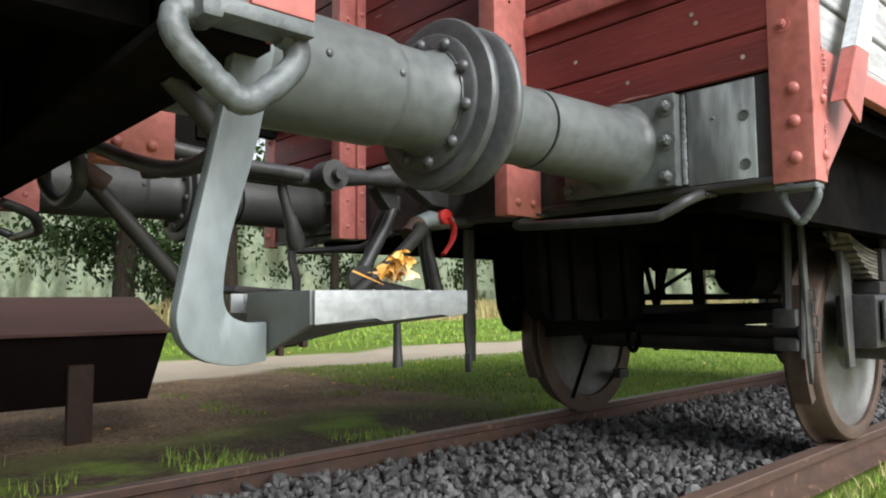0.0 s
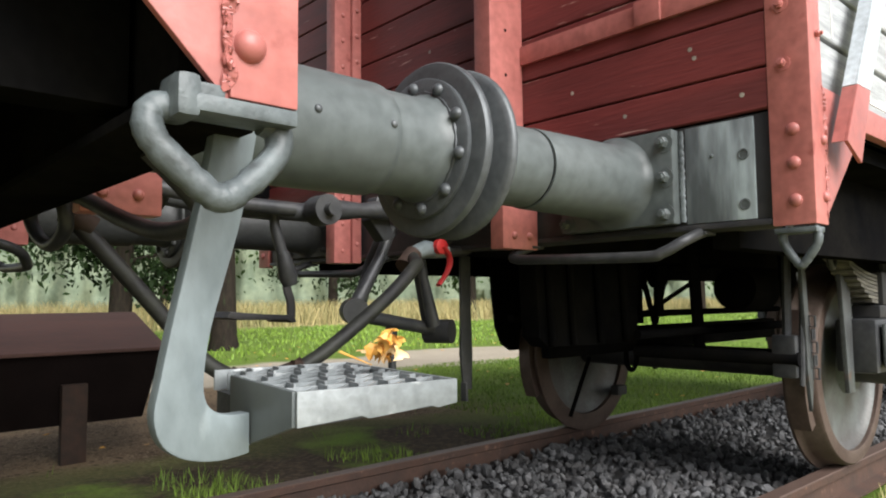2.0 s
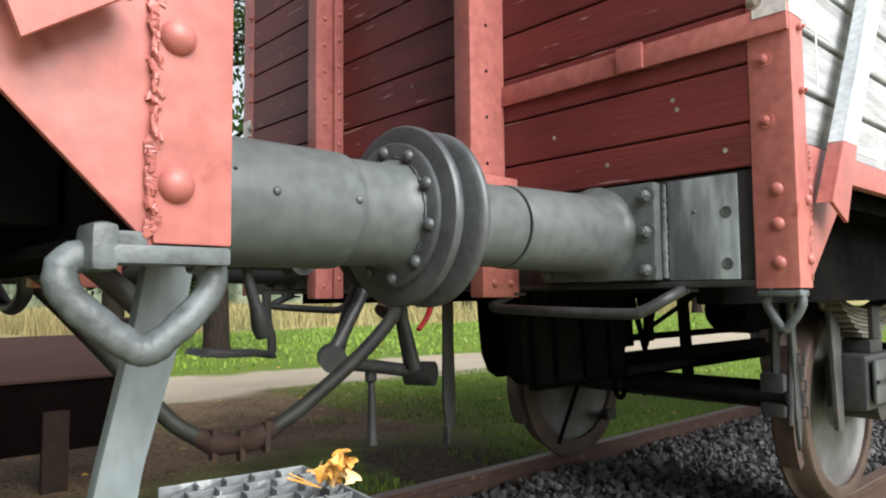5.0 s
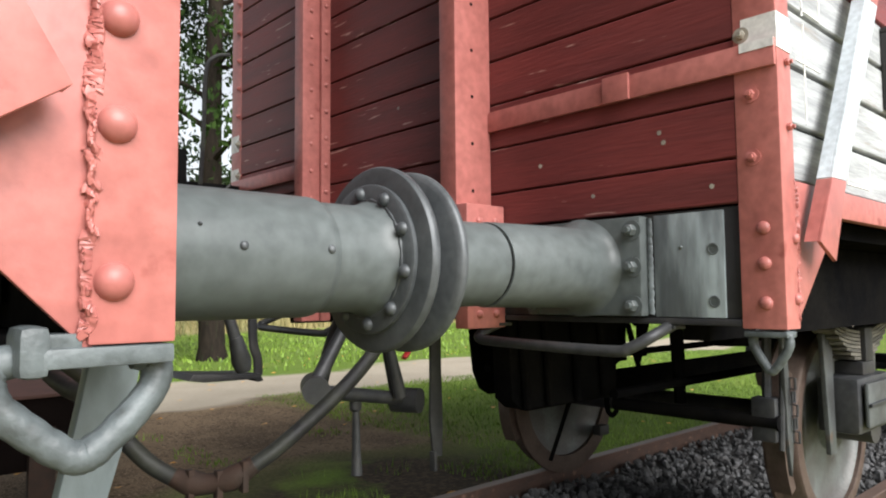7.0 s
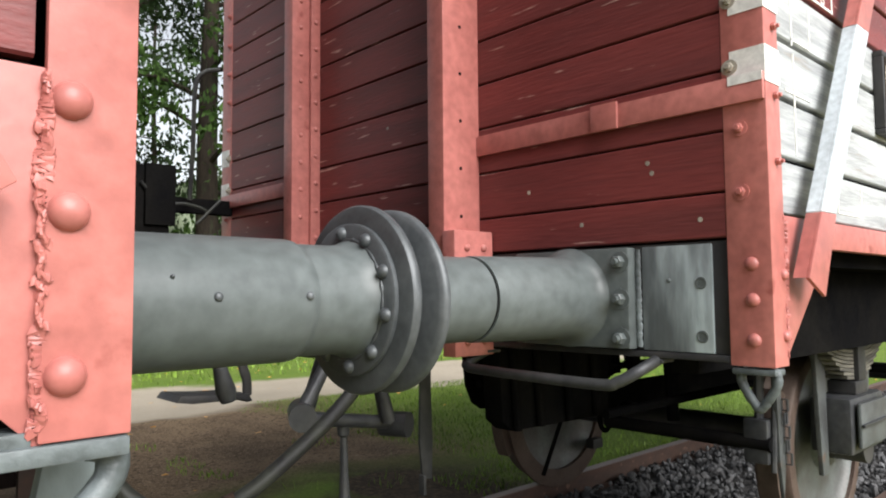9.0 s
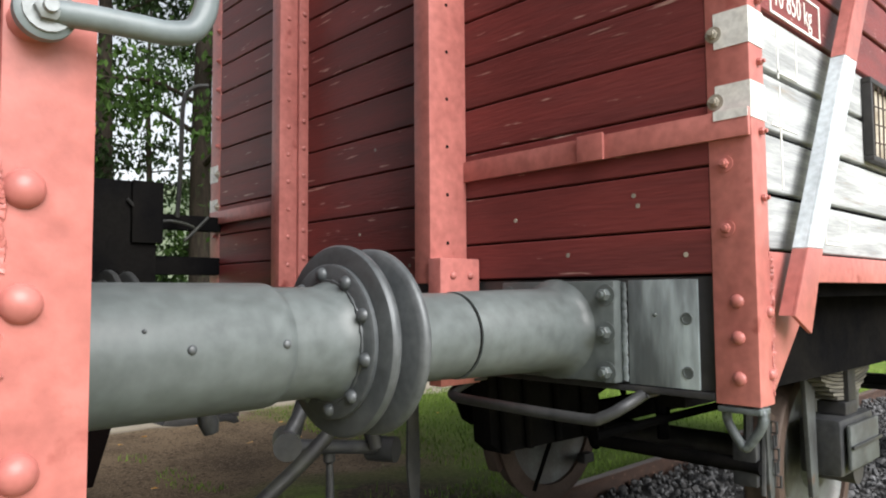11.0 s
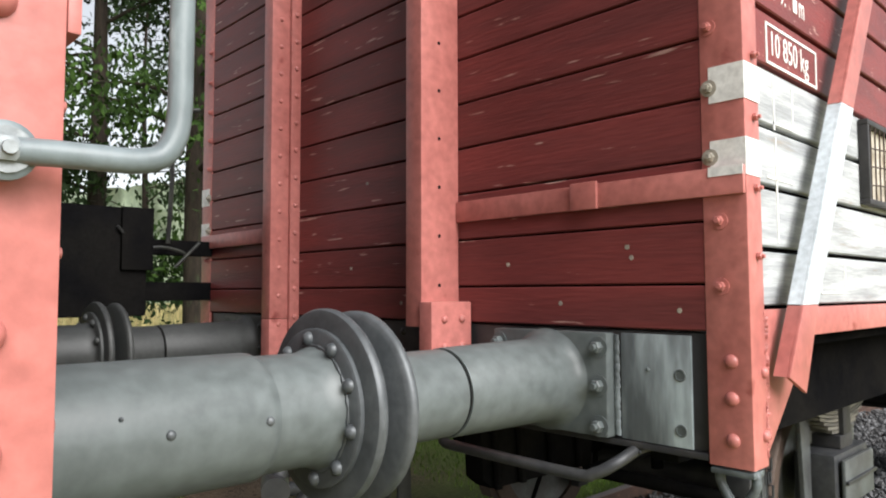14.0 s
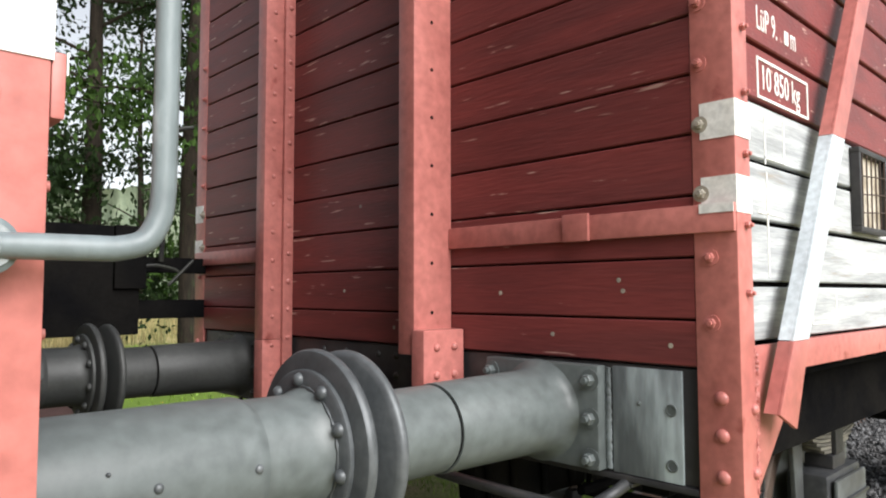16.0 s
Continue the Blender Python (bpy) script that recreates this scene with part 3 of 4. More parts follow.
                o = pts + [(x, z - 0.013) for x, z in reversed(pts)]
                part("spring_leaf", prism(o, "y", yb - 0.045, yb + 0.045), "spring_steel", leaves, smooth=None)
            for dx in (-1, 1):
                c = X(ua + dx * 0.47)
                part("shackle", tube(curve([(c, yb - side * 0.0, 0.93), (c + dx * 0.03 * s, yb, 0.88), (c, yb, 0.84), (c - dx * 0.03 * s, yb, 0.88)], 5, True), 0.013, 8, closed=True), "coupling_steel", w)
                part("spring_hanger", prism([(c - 0.07, 1.0 + zo), (c + 0.07, 1.0 + zo), (c + 0.015, 0.9), (c - 0.015, 0.9)], "y", yb - 0.03, yb + 0.03), "dark_steel", w)
            # brake shoe and hanger ahead of the wheel
            yw = side * 0.765 + 0.025
            ub = ua - 0.52
            arc = [(X(ua - 0.472 * math.cos(a)), z_axle + 0.472 * math.sin(a)) for a in (radians(d) for d in range(-28, 33, 6))]
            arc2 = [(X(ua - 0.52 * math.cos(a)), z_axle + 0.52 * math.sin(a)) for a in (radians(d) for d in range(32, -29, -6))]
            part("brake_shoe", prism(arc + arc2, "y", yw - 0.04, yw + 0.04), "tyre_steel", w)
            if side > 0:
                part("guard_strap", tube([(X(ua - 0.02), yw - 0.13, 0.42), (X(ua - 0.26), yw - 0.13, 0.02)], 0.016, 8, flat=0.5), "black_shade_steel", w)
                part("brake_block", box(*sorted((X(ua + 0.2), X(ua + 0.3))), yw - 0.16, yw - 0.1, 0.1, 0.16, 0.008), "dark_steel", w)
                continue
            hb = tube([(X(ub - 0.03), yw, 0.95), (X(ub - 0.06), yw, 0.48)], 0.02, 8)
            tube([(X(ub - 0.02), yw - 0.06, 0.95), (X(ub - 0.07), yw - 0.06, 0.35)], 0.012, 8, hb)
            box(*sorted((X(ub - 0.1), X(ub - 0.03))), yw - 0.05, yw + 0.05, 0.38, 0.56, 0.012, hb)
            part("brake_hanger", hb, "coupling_steel", w)
            fy = yw + side * 0.07
            lever = [(X(ub - 0.08), 0.92), (X(ub - 0.04), 0.92), (X(ub - 0.015), 0.6), (X(ub + 0.012), 0.4), (X(ub - 0.02), 0.24), (X(ub - 0.05), 0.4), (X(ub - 0.06), 0.6)]
            part("brake_lever", prism(lever, "y", fy - 0.008, fy + 0.008, 0.002), "guard_grey", w)
            for k in range(5):
                c = Vector((X(ub - 0.02 + 0.006 * k), fy + side * 0.02, 0.62 - 0.055 * k))
                up = Vector((0.012, 0, 0)) if k % 2 else Vector((0, 0.012, 0))
                part("chain_link", tube([c + up + Vector((0, 0, 0.02)), c - up + Vector((0, 0, 0.02)), c - up - Vector((0, 0, 0.025)), c + up - Vector((0, 0, 0.025))], 0.0055, 6, closed=True), "coupling_steel", w)
        part("brake_beam", tube([(X(ua - 0.6), -0.8, 0.46), (X(ua - 0.6), -0.02, 0.46)], 0.03, 10), "black_shade_steel", w)
    # brake gear across the middle of the underframe, its shade in the near-black colour
    part("brake_cylinder", lathe([(0, 0.02), (0, 0.15), (0.35, 0.17), (0.38, 0.1), (0.5, 0.05), (0.5, 0)], (X(2.9), 0.25, 0.78), (s, 0, 0), 28), "black_shade_steel", w)
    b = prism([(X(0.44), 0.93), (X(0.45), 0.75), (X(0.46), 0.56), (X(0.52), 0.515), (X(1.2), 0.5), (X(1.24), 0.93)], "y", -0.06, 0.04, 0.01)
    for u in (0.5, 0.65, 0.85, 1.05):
        part("gear_rod", tube([(X(u), -0.08, 0.9), (X(u + 0.03), -0.08, 0.52)], 0.018, 8), "black_shade_steel", w)
    part("brake_gear_box", b, "black_shade_steel", w)
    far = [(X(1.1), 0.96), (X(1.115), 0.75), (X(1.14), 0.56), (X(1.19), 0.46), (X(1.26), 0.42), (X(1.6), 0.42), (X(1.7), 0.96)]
    part("axle_guard", prism(far, "y", 0.83, 0.85, 0.004), "black_shade_steel", w)
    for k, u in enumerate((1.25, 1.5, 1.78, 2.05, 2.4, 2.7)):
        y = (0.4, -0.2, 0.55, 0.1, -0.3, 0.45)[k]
        part("brake_rod", tube([(X(u), y, 0.98), (X(u + 0.05), y, 0.45)], 0.03 if k % 2 else 0.05, 8), "black_shade_steel", w)
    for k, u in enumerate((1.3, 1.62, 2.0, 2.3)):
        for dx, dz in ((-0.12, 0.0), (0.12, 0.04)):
            part("rigging_strut", tube([(X(u + dx * 1.5), 0.5, 0.96), (X(u), 0.5, 0.52 + dz)], 0.02, 6), "black_shade_steel", w)
        part("safety_hanger", prism([(X(u - 0.07), 0.95), (X(u + 0.07), 0.95), (X(u + 0.05), 0.7), (X(u + 0.06), 0.55), (X(u - 0.06), 0.55), (X(u - 0.05), 0.7)], "y", 0.62, 0.7, 0.01), "black_shade_steel", w)
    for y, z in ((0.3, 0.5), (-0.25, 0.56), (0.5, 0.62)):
        part("pull_rod", tube([(X(0.9), y, z), (X(4.2), y, z)], 0.022, 8), "black_shade_steel", w)
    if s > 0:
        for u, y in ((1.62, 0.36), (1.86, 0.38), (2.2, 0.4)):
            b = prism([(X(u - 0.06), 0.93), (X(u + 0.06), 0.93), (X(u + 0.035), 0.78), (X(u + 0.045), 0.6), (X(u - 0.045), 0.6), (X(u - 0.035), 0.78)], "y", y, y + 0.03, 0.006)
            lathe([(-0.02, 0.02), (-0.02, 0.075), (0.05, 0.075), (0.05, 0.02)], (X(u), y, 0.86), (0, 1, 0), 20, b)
            part("rigging_lever", b, "black_shade_steel", w)
        part("diagonal_rod", tube([(X(2.0), 0.5, 0.56), (X(2.9), 0.5, 0.86)], 0.016, 8), "black_shade_steel", w)
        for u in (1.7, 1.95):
            part("safety_loop", tube(curve([(X(u - 0.05), 0.3, 0.5), (X(u - 0.05), 0.3, 0.36), (X(u), 0.3, 0.31), (X(u + 0.05), 0.3, 0.36), (X(u + 0.05), 0.3, 0.5)], 5), 0.014, 8), "black_shade_steel", w)
    part("truss_beam", box(*sorted((X(0.95), X(3.6))), 0.28, 0.34, 0.42, 0.56, 0.01), "black_shade_steel", w)

    # strut on the side, painted in three bands
    def strut_piece(name, z0, z1, mat, lab):
        lean, half = 0.6, 0.05
        start, drop = (0.222, 0.045) if s > 0 else (0.235, 0.07)
        c0, c1 = start + lean * (z0 - 1.265), start + lean * (z1 - 1.265)
        b = prism([(X(c0 - half), z0 + zo), (X(c0 + half), z0 + zo - (drop if z0 < 1.2 else 0)), (X(c1 + half), z1 + zo), (X(c1 - half), z1 + zo)], "y", -1.388 + yo, -1.378 + yo, 0.002)
        for e, deep in ((-half, -1.35), (half - 0.009, -1.365)):
            prism([(X(c0 + e), z0 + zo + 0.001), (X(c0 + e + 0.009), z0 + zo + 0.001), (X(c1 + e + 0.009), z1 + zo - 0.001), (X(c1 + e), z1 + zo - 0.001)], "y", -1.379 + yo, deep + yo, 0, b)
        return part(name, b, mat, w, lab)

    strut_piece("strut_foot", 1.11 if s > 0 else 1.15, 1.274, "red_steel", "")
    strut_piece("strut", 1.2745, 1.83, "strut_white", "white-painted strut")
    strut_piece("strut_top", 1.8305, 3.0, "red_steel", "")
    return w


wagon_far = wagon(1, 0.575, 0.0, 0.0, "red timber goods wagon with white lower side boards", {"axle": 1.85, "patch": None, "head": "dark_steel"})
# near headstock gets the near-black steel: its shade is coloured in
wagon_near = wagon(-1, -0.842, 0.055, 0.03, "red goods wagon with salmon corner post and step", {"axle": 1.8, "patch": (1.59, 1.78), "head": "black_shade_steel"})

# ---- buffers ----
Y_BUF, Z_BUF = -0.765, 1.07


def buffer_wide(y, label, dx=0.0, paint="grey_paint", steel="plate_steel"):
    """The buffer of the wagon at hand: a broad sleeve, a bolted collar and a round plate."""
    t = thing("buffer", label, "buffer", "buffers")
    x0 = -0.871 + dx
    part("sleeve", lathe([(-dx, 0.122), (0.488, 0.122), (0.498, 0.1205), (0.508, 0.1145), (0.512, 0.114)], (x0, y, Z_BUF), segs=64), paint, t)
    part("barrel", lathe([(0.512, 0.1138), (0.605, 0.1138), (0.622, 0.116), (0.64, 0.121), (0.65, 0.128), (0.652, 0.11)], (x0, y, Z_BUF), segs=64), paint, t)
    collar = part("collar", lathe([(0.648, 0.11), (0.648, 0.158), (0.652, 0.163), (0.6615, 0.163), (0.6615, 0.1)], (x0, y, Z_BUF), segs=64), steel, t)
    for k in range(10):
        a = math.tau * (k + 0.35) / 10
        p = (x0 + 0.648, y + 0.142 * math.cos(a), Z_BUF + 0.142 * math.sin(a))
        part("collar_bolt", rivet(p, (-1, 0, 0), 0.015, 0.014), steel, collar)
    part("weld_seam", tube([(x0 + 0.65, y + 0.127 * math.cos(a), Z_BUF + 0.127 * math.sin(a)) for a in (math.tau * k / 60 for k in range(60))],
                           [0.0055 + 0.0015 * math.sin(k * 2.3) for k in range(60)], 6, closed=True), steel, t)
    part("plate", lathe([(0.662, 0.10), (0.664, 0.186), (0.668, 0.2), (0.674, 0.204), (0.684, 0.204), (0.69, 0.2), (0.694, 0.188), (0.707, 0.12), (0.712, 0.0)], (x0, y, Z_BUF), segs=80), steel, t)
    for x, a in ((0.304, 176), (0.483, 176), (0.228, 160)):
        r = 0.1222
        a = radians(a)
        way = (0, math.cos(a), math.sin(a))
        part("screw", rivet((x0 + x, y + r * way[1], Z_BUF + r * way[2]), way, 0.0085 if x > 0.3 else 0.004, 0.006), steel, t)
    return t


def buffer_slim(y, label, dx=0.0, paint="grey_paint", steel="plate_steel", worn="grey_paint"):
    """The buffer opposite: a slim tube on a bolted base, with its plate."""
    t = thing("buffer", label, "buffer", "buffers")
    x1 = 0.575
    part("plate", lathe([(-0.728, 0.0), (-0.724, 0.1), (-0.71, 0.186), (-0.706, 0.197), (-0.7, 0.202), (-0.69, 0.202), (-0.684, 0.197), (-0.678, 0.18), (-0.67, 0.1)], (x1 + dx, y, Z_BUF - 0.004), segs=80), steel, t)
    part("plunger", lathe([(-0.67 + dx, 0.104), (-0.446, 0.104), (-0.445, 0.09)], (x1, y, Z_BUF - 0.004), segs=56), paint, t)
    part("gap_ring", lathe([(-0.445, 0.09), (-0.445, 0.1015), (-0.437, 0.1015), (-0.437, 0.09)], (x1, y, Z_BUF - 0.004), segs=56), "black_shade_steel", t)
    part("barrel", lathe([(-0.437, 0.09), (-0.437, 0.1065), (-0.434, 0.1075), (-0.1, 0.1135), (-0.06, 0.118), (-0.04, 0.13), (-0.034, 0.14)], (x1, y, Z_BUF - 0.004), segs=56), paint, t)
    base = part("base_plate", box(x1 - 0.035, x1 + 0.006, y - 0.198, y + 0.198, 0.929, 1.2, 0.006), worn, t)
    for dy in (-0.174, 0.174):
        for dz in (-0.105, 0.0, 0.1):
            part("nut", bolt((x1 - 0.035, y + dy, Z_BUF - 0.008 + dz), (-1, 0, 0), 0.0165, 0.022), worn, base)
    return t


buffer_wide(Y_BUF, "grey-painted buffer with broad sleeve and round plate")
buffer_slim(Y_BUF - 0.01, "slim grey buffer bolted to the headstock")
# lawn-side pair wears the grey with shade coloured in
buffer_wide(Y_BUF + 1.74, "grey buffer on the lawn side, coloured darker for shade", 0.085, "grey_shaded", "grey_shaded")
buffer_slim(Y_BUF + 1.74, "slim grey buffer on the lawn side, coloured darker for shade", 0.085, "grey_shaded", "grey_shaded", "grey_shaded")

# ---- step below the corner ----


def build_step():
    t = thing("foot_step", "grey steel foot step with diamond grating on curved bar", "step")
    x0, x1, y0, y1, z = -0.84, -0.617, -1.278, -0.955, 0.62
    turn = Matrix.Translation((x0, y0, 0)) @ Matrix.Rotation(radians(-8), 4, "Z") @ Matrix.Translation((-x0, -y0, 0))

    def tilt(b):
        # the tread is bent a little out of square with the wagon
        b.transform(turn)
        return b

    part("front_strip", tilt(prism([(x0, z), (x1, z), (x1, z - 0.031), (x1 - 0.03, z - 0.035), (x1 - 0.04, z - 0.032), (x1 - 0.13, z - 0.039), (x1 - 0.14, z - 0.035), (x0, z - 0.041)], "y", y0, y0 + 0.005, 0.001)), "step_steel", t, "pale galvanised front strip")
    part("rear_strip", tilt(box(x0, x1, y1 - 0.005, y1, z - 0.03, z, 0.0015)), "step_steel", t)
    part("side_strip", tilt(box(x1 - 0.005, x1, y0 + 0.0055, y1 - 0.0055, z - 0.03, z, 0.0015)), "step_steel", t)
    # slanted tongues between bearing bars make the openings of the grating
    rows, cols = 7, 5
    dx, dy = (x1 - x0 - 0.014) / cols, (y1 - y0 - 0.014) / rows
    for r in range(rows):
        ya = y0 + 0.007 + r * dy
        if r:
            part("bearing_bar", tilt(box(x0 + 0.0055, x1 - 0.0055, ya - 0.0012, ya + 0.0012, z - 0.026, z - 0.001)), "step_steel", t, smooth=None)
        for c in range(-1, cols + 1):
            # long slant over the row, then a short leaning tongue back
            xa = x0 + 0.008 + (c + 0.42 * (r % 2)) * dx
            xb, xc = xa + dx * 0.92, xa + dx * 0.98
            lo, hi = max(xa, x0 + 0.006), min(xb, x1 - 0.008)
            if hi - lo < 0.012:
                continue
            at = lambda x: ya + 0.0018 + (dy - 0.0036) * (x - xa) / (xb - xa)
            o = [(lo, at(lo)), (lo + 0.003, at(lo)), (hi + 0.0015, at(hi)), (hi - 0.0015, at(hi))]
            part("grating_tongue", tilt(prism(o, "z", z - 0.024, z - 0.0015)), "step_steel", t, smooth=None)
            if hi == xb and xc < x1 - 0.01:
                b = prism([(xb - 0.001, ya + dy * 0.25), (xb + 0.002, ya + dy * 0.25), (xc + 0.002, ya + dy - 0.002), (xc - 0.001, ya + dy - 0.002)], "z", z - 0.024, z + 0.0015)
                part("grating_tongue", tilt(b), "step_steel", t, smooth=None)
    part("side_web", tilt(prism([(y0 + 0.006, z), (y0 + 0.23, z), (y0 + 0.23, z - 0.088), (y0 + 0.18, z - 0.09), (y0 + 0.006, z - 0.041)], "x", x0 - 0.004, x0 + 0.003, 0.001)), "grey_paint", t)
    b = bmesh.new()
    ring = [(x0 + 0.004, y0 + 0.006), (x1 - 0.006, y0 + 0.006), (x1 - 0.006, y1 - 0.006), (x0 + 0.004, y1 - 0.006)]
    top = [b.verts.new((x, y, z - 0.03)) for x, y in ring]
    low = [b.verts.new((x, y, z - d)) for (x, y), d in zip(ring, (0.042, 0.033, 0.06, 0.1))]
    b.faces.new(top), b.faces.new(low)
    for k in range(4):
        b.faces.new((top[k], top[(k + 1) % 4], low[(k + 1) % 4], low[k]))
    part("under_plate", tilt(b), "coupling_steel", t)
    # curved flat bar, cut to shape, with a rounded foot
    left = curve([(-0.873, 0, 0.968), (-0.893, 0, 0.858), (-0.914, 0, 0.759), (-0.929, 0, 0.691), (-0.942, 0, 0.625), (-0.948, 0, 0.585), (-0.937, 0, 0.552), (-0.909, 0, 0.532), (-0.866, 0, 0.524), (-0.825, 0, 0.528)], 4)
    right = curve([(-0.825, 0, 0.580), (-0.854, 0, 0.580), (-0.876, 0, 0.589), (-0.886, 0, 0.608), (-0.886, 0, 0.639), (-0.879, 0, 0.687), (-0.864, 0, 0.743), (-0.838, 0, 0.838), (-0.815, 0, 0.968)], 4)
    part("curved_bar", prism([(p.x, p.z) for p in (*left, *right)], "y", -1.135, -1.11, 0.003), "pale_grey", t, "pale grey curved flat bar")
    return t


build_step()


def build_leaf_bunch():
    t = thing("dry_leaves", "small bunch of dry orange oak leaves on the step", "leaves")
    rnd = random.Random(8)
    for k in range(22):
        b = bmesh.new()
        length, wide = rnd.uniform(0.018, 0.03), rnd.uniform(0.009, 0.0145)
        pts = []
        for q in range(9):
            v = q / 8
            lobe = 1 + 0.25 * math.sin(v * 19)
            half = wide * math.sin(math.pi * min(1, v * 0.95 + 0.05)) * lobe
            curl = 0.012 * math.sin(v * 3.0)
            pts.append((v * length, half, curl))
        l = [b.verts.new((x, h, z + 0.006)) for x, h, z in pts]
        c = [b.verts.new((x, 0, z)) for x, h, z in pts]
        r = [b.verts.new((x, -h, z + 0.006)) for x, h, z in pts]
        for q in range(8):
            b.faces.new((l[q], c[q], c[q + 1], l[q + 1]))
            b.faces.new((c[q], r[q], r[q + 1], c[q + 1]))
        ang = rnd.uniform(0, 6.28)
        m = Matrix.Translation((-0.639 + rnd.uniform(-0.014, 0.014), -1.175 + rnd.uniform(-0.018, 0.018), 0.63 + rnd.uniform(0, 0.026))) @ Euler((rnd.uniform(-0.9, 0.9), rnd.uniform(-0.95, 0.15), ang)).to_matrix().to_4x4()
        b.transform(m)
        part("leaf", b, "leaf_pale" if k % 4 == 0 else "leaf_orange", t)
    for k in range(4):
        a = rnd.uniform(1.9, 3.2)
        p = Vector((-0.652, -1.165, 0.631))
        part("stalk", tube([p, p + Vector((math.cos(a) * 0.035, math.sin(a) * 0.03, 0.014)), p + Vector((math.cos(a) * 0.05, math.sin(a) * 0.04, 0.02))], 0.0007, 5), "leaf_orange", t)


build_leaf_bunch()


# ---- tie-down loops under the corners ----
def build_loop(name, label, x, y, z, sx, wide, tall, r, plate):
    t = thing(name, label, "loop", "tie-down loops")
    h = wide / 2
    pts = curve([(x, y - 0, z - 0.002), (x, y, z - 0.002)], 1)
    shape = [(-0.62, 0.02), (-0.93, -0.03), (-1.02, -0.22), (-0.9, -0.45), (-0.5, -0.75), (-0.16, -0.96), (0, -1.0), (0.16, -0.96), (0.5, -0.75), (0.9, -0.42), (1.0, -0.2), (0.93, -0.03), (0.7, 0.02)]
    if sx:
        pts = curve([(x + h * u, y + 0.012 * (v + 0.5), z + tall * v) for u, v in shape], 5)
    else:
        pts = curve([(x, y + h * u, z + tall * v) for u, v in shape], 5)
    rnd = random.Random(3)
    part("ring", tube(pts, [r * rnd.uniform(0.94, 1.07) for _ in pts], 12), "loop_grey", t, smooth=60)
    part("bracket", plate, "loop_grey", t)
    return t


b = box(-0.976, -0.843, -1.282, -1.23, 0.924, 0.9435, 0.004)
box(-0.985, -0.957, -1.283, -1.225, 0.916, 0.965, 0.01, b)
box(-0.96, -0.93, -1.278, -1.23, 0.941, 0.957, 0.003, b)
build_loop("tie_down_loop", "thick pale grey steel loop under the corner post", -0.925, -1.252, 0.931, True, 0.152, 0.094, 0.0162, b)
b = box(0.577, 0.635, -1.333, -1.23, 0.882, 0.897, 0.004)
build_loop("tie_down_loop", "worn pale steel loop under the riveted corner post", 0.6, -1.285, 0.892, False, 0.085, 0.09, 0.011, b)


# ---- grab handle on the corner post ----
def build_handle():
    t = thing("grab_handle", "light grey bent steel grab handle on corner post", "handle")
    z = 1.434
    pts = [(-0.897, -1.31, z), (-0.862, -1.32, z), (-0.815, -1.327, z)] + curve([(-0.795, -1.328, z), (-0.767, -1.328, z + 0.008), (-0.752, -1.328, z + 0.032), (-0.748, -1.328, z + 0.065)], 5) + [(-0.747, -1.328, 1.7), (-0.746, -1.328, 2.1), (-0.746, -1.328, 2.3)]
    part("bar", tube(pts, 0.0125, 14), "pale_grey", t)
    part("eye", lathe([(0, 0.024), (0.002, 0.027), (0.013, 0.027), (0.016, 0.022), (0.016, 0)], (-0.897, -1.298, z), (0, -1, 0), 28), "pale_grey", t)
    part("nut", bolt((-0.897, -1.314, z), (0, -1, 0), 0.0125, 0.011), "step_steel", t)
    part("distance_piece", lathe([(0, 0.02), (0.018, 0.02)], (-0.897, -1.281, z), (0, -1, 0), 20), "pale_grey", t)
    part("upper_arm", tube([(-0.746, -1.328, 2.3), (-0.815, -1.32, 2.32), (-0.897, -1.28, 2.32)], 0.0125, 12), "pale_grey", t)


build_handle()


# ---- rails for the shunter under the headstock ----
def shunter_rail(mirror, y_off):
    t = thing("shunter_rail", "bent grey steel hand rail under the headstock", "hand rail", "shunter rails")
    pts = curve([(0.604, -1.028, 0.907), (0.523, -1.014, 0.879), (0.490, -0.965, 0.847), (0.481, -0.899, 0.837), (0.462, -0.523, 0.847), (0.458, -0.447, 0.853), (0.482, -0.430, 0.869), (0.572, -0.434, 0.902)], 5)
    pts = [Vector((-0.267 - p.x if mirror else p.x, p.y + y_off, p.z)) for p in pts]
    part("bar", tube(pts, 0.0155, 12), "coupling_steel", t)
    for p in (pts[0], pts[-1]):
        part("foot", box(p.x - 0.03, p.x + 0.03, p.y - 0.02, p.y + 0.02, p.z - 0.012, p.z - 0.002, 0.003), "coupling_steel", t)


shunter_rail(False, 0)
shunter_rail(False, 1.42)
shunter_rail(True, 1.42)


def near_hand_rail():
    t = thing("shunter_rail", "dark bent steel hand rail beside the draw hook", "hand rail", "shunter rails")
    pts = curve([(-0.935, -0.318, 0.981), (-0.851, -0.339, 0.960), (-0.823, -0.422, 0.932), (-0.811, -0.557, 0.889), (-0.801, -0.737, 0.848), (-0.793, -0.874, 0.848), (-0.817, -0.946, 0.873), (-0.899, -0.963, 0.943)], 5)
    part("bar", tube(pts, 0.0165, 12), "dark_steel", t)
    r = curve([(-0.820, 0.116, 0.997), (-0.813, 0.147, 0.943), (-0.800, 0.094, 0.890), (-0.795, -0.006, 0.871), (-0.790, -0.101, 0.908), (-0.799, -0.105, 0.977)], 6)
    ring = thing("coupling_ring", "thick dark steel ring hanging beside the draw hook", "ring")
    part("ring", tube(r, 0.018, 10), "coupling_steel", ring)
    part("ring_bracket", box(-0.937, -0.784, -0.139, 0.152, 0.993, 1.018, 0.005), "coupling_steel", ring)


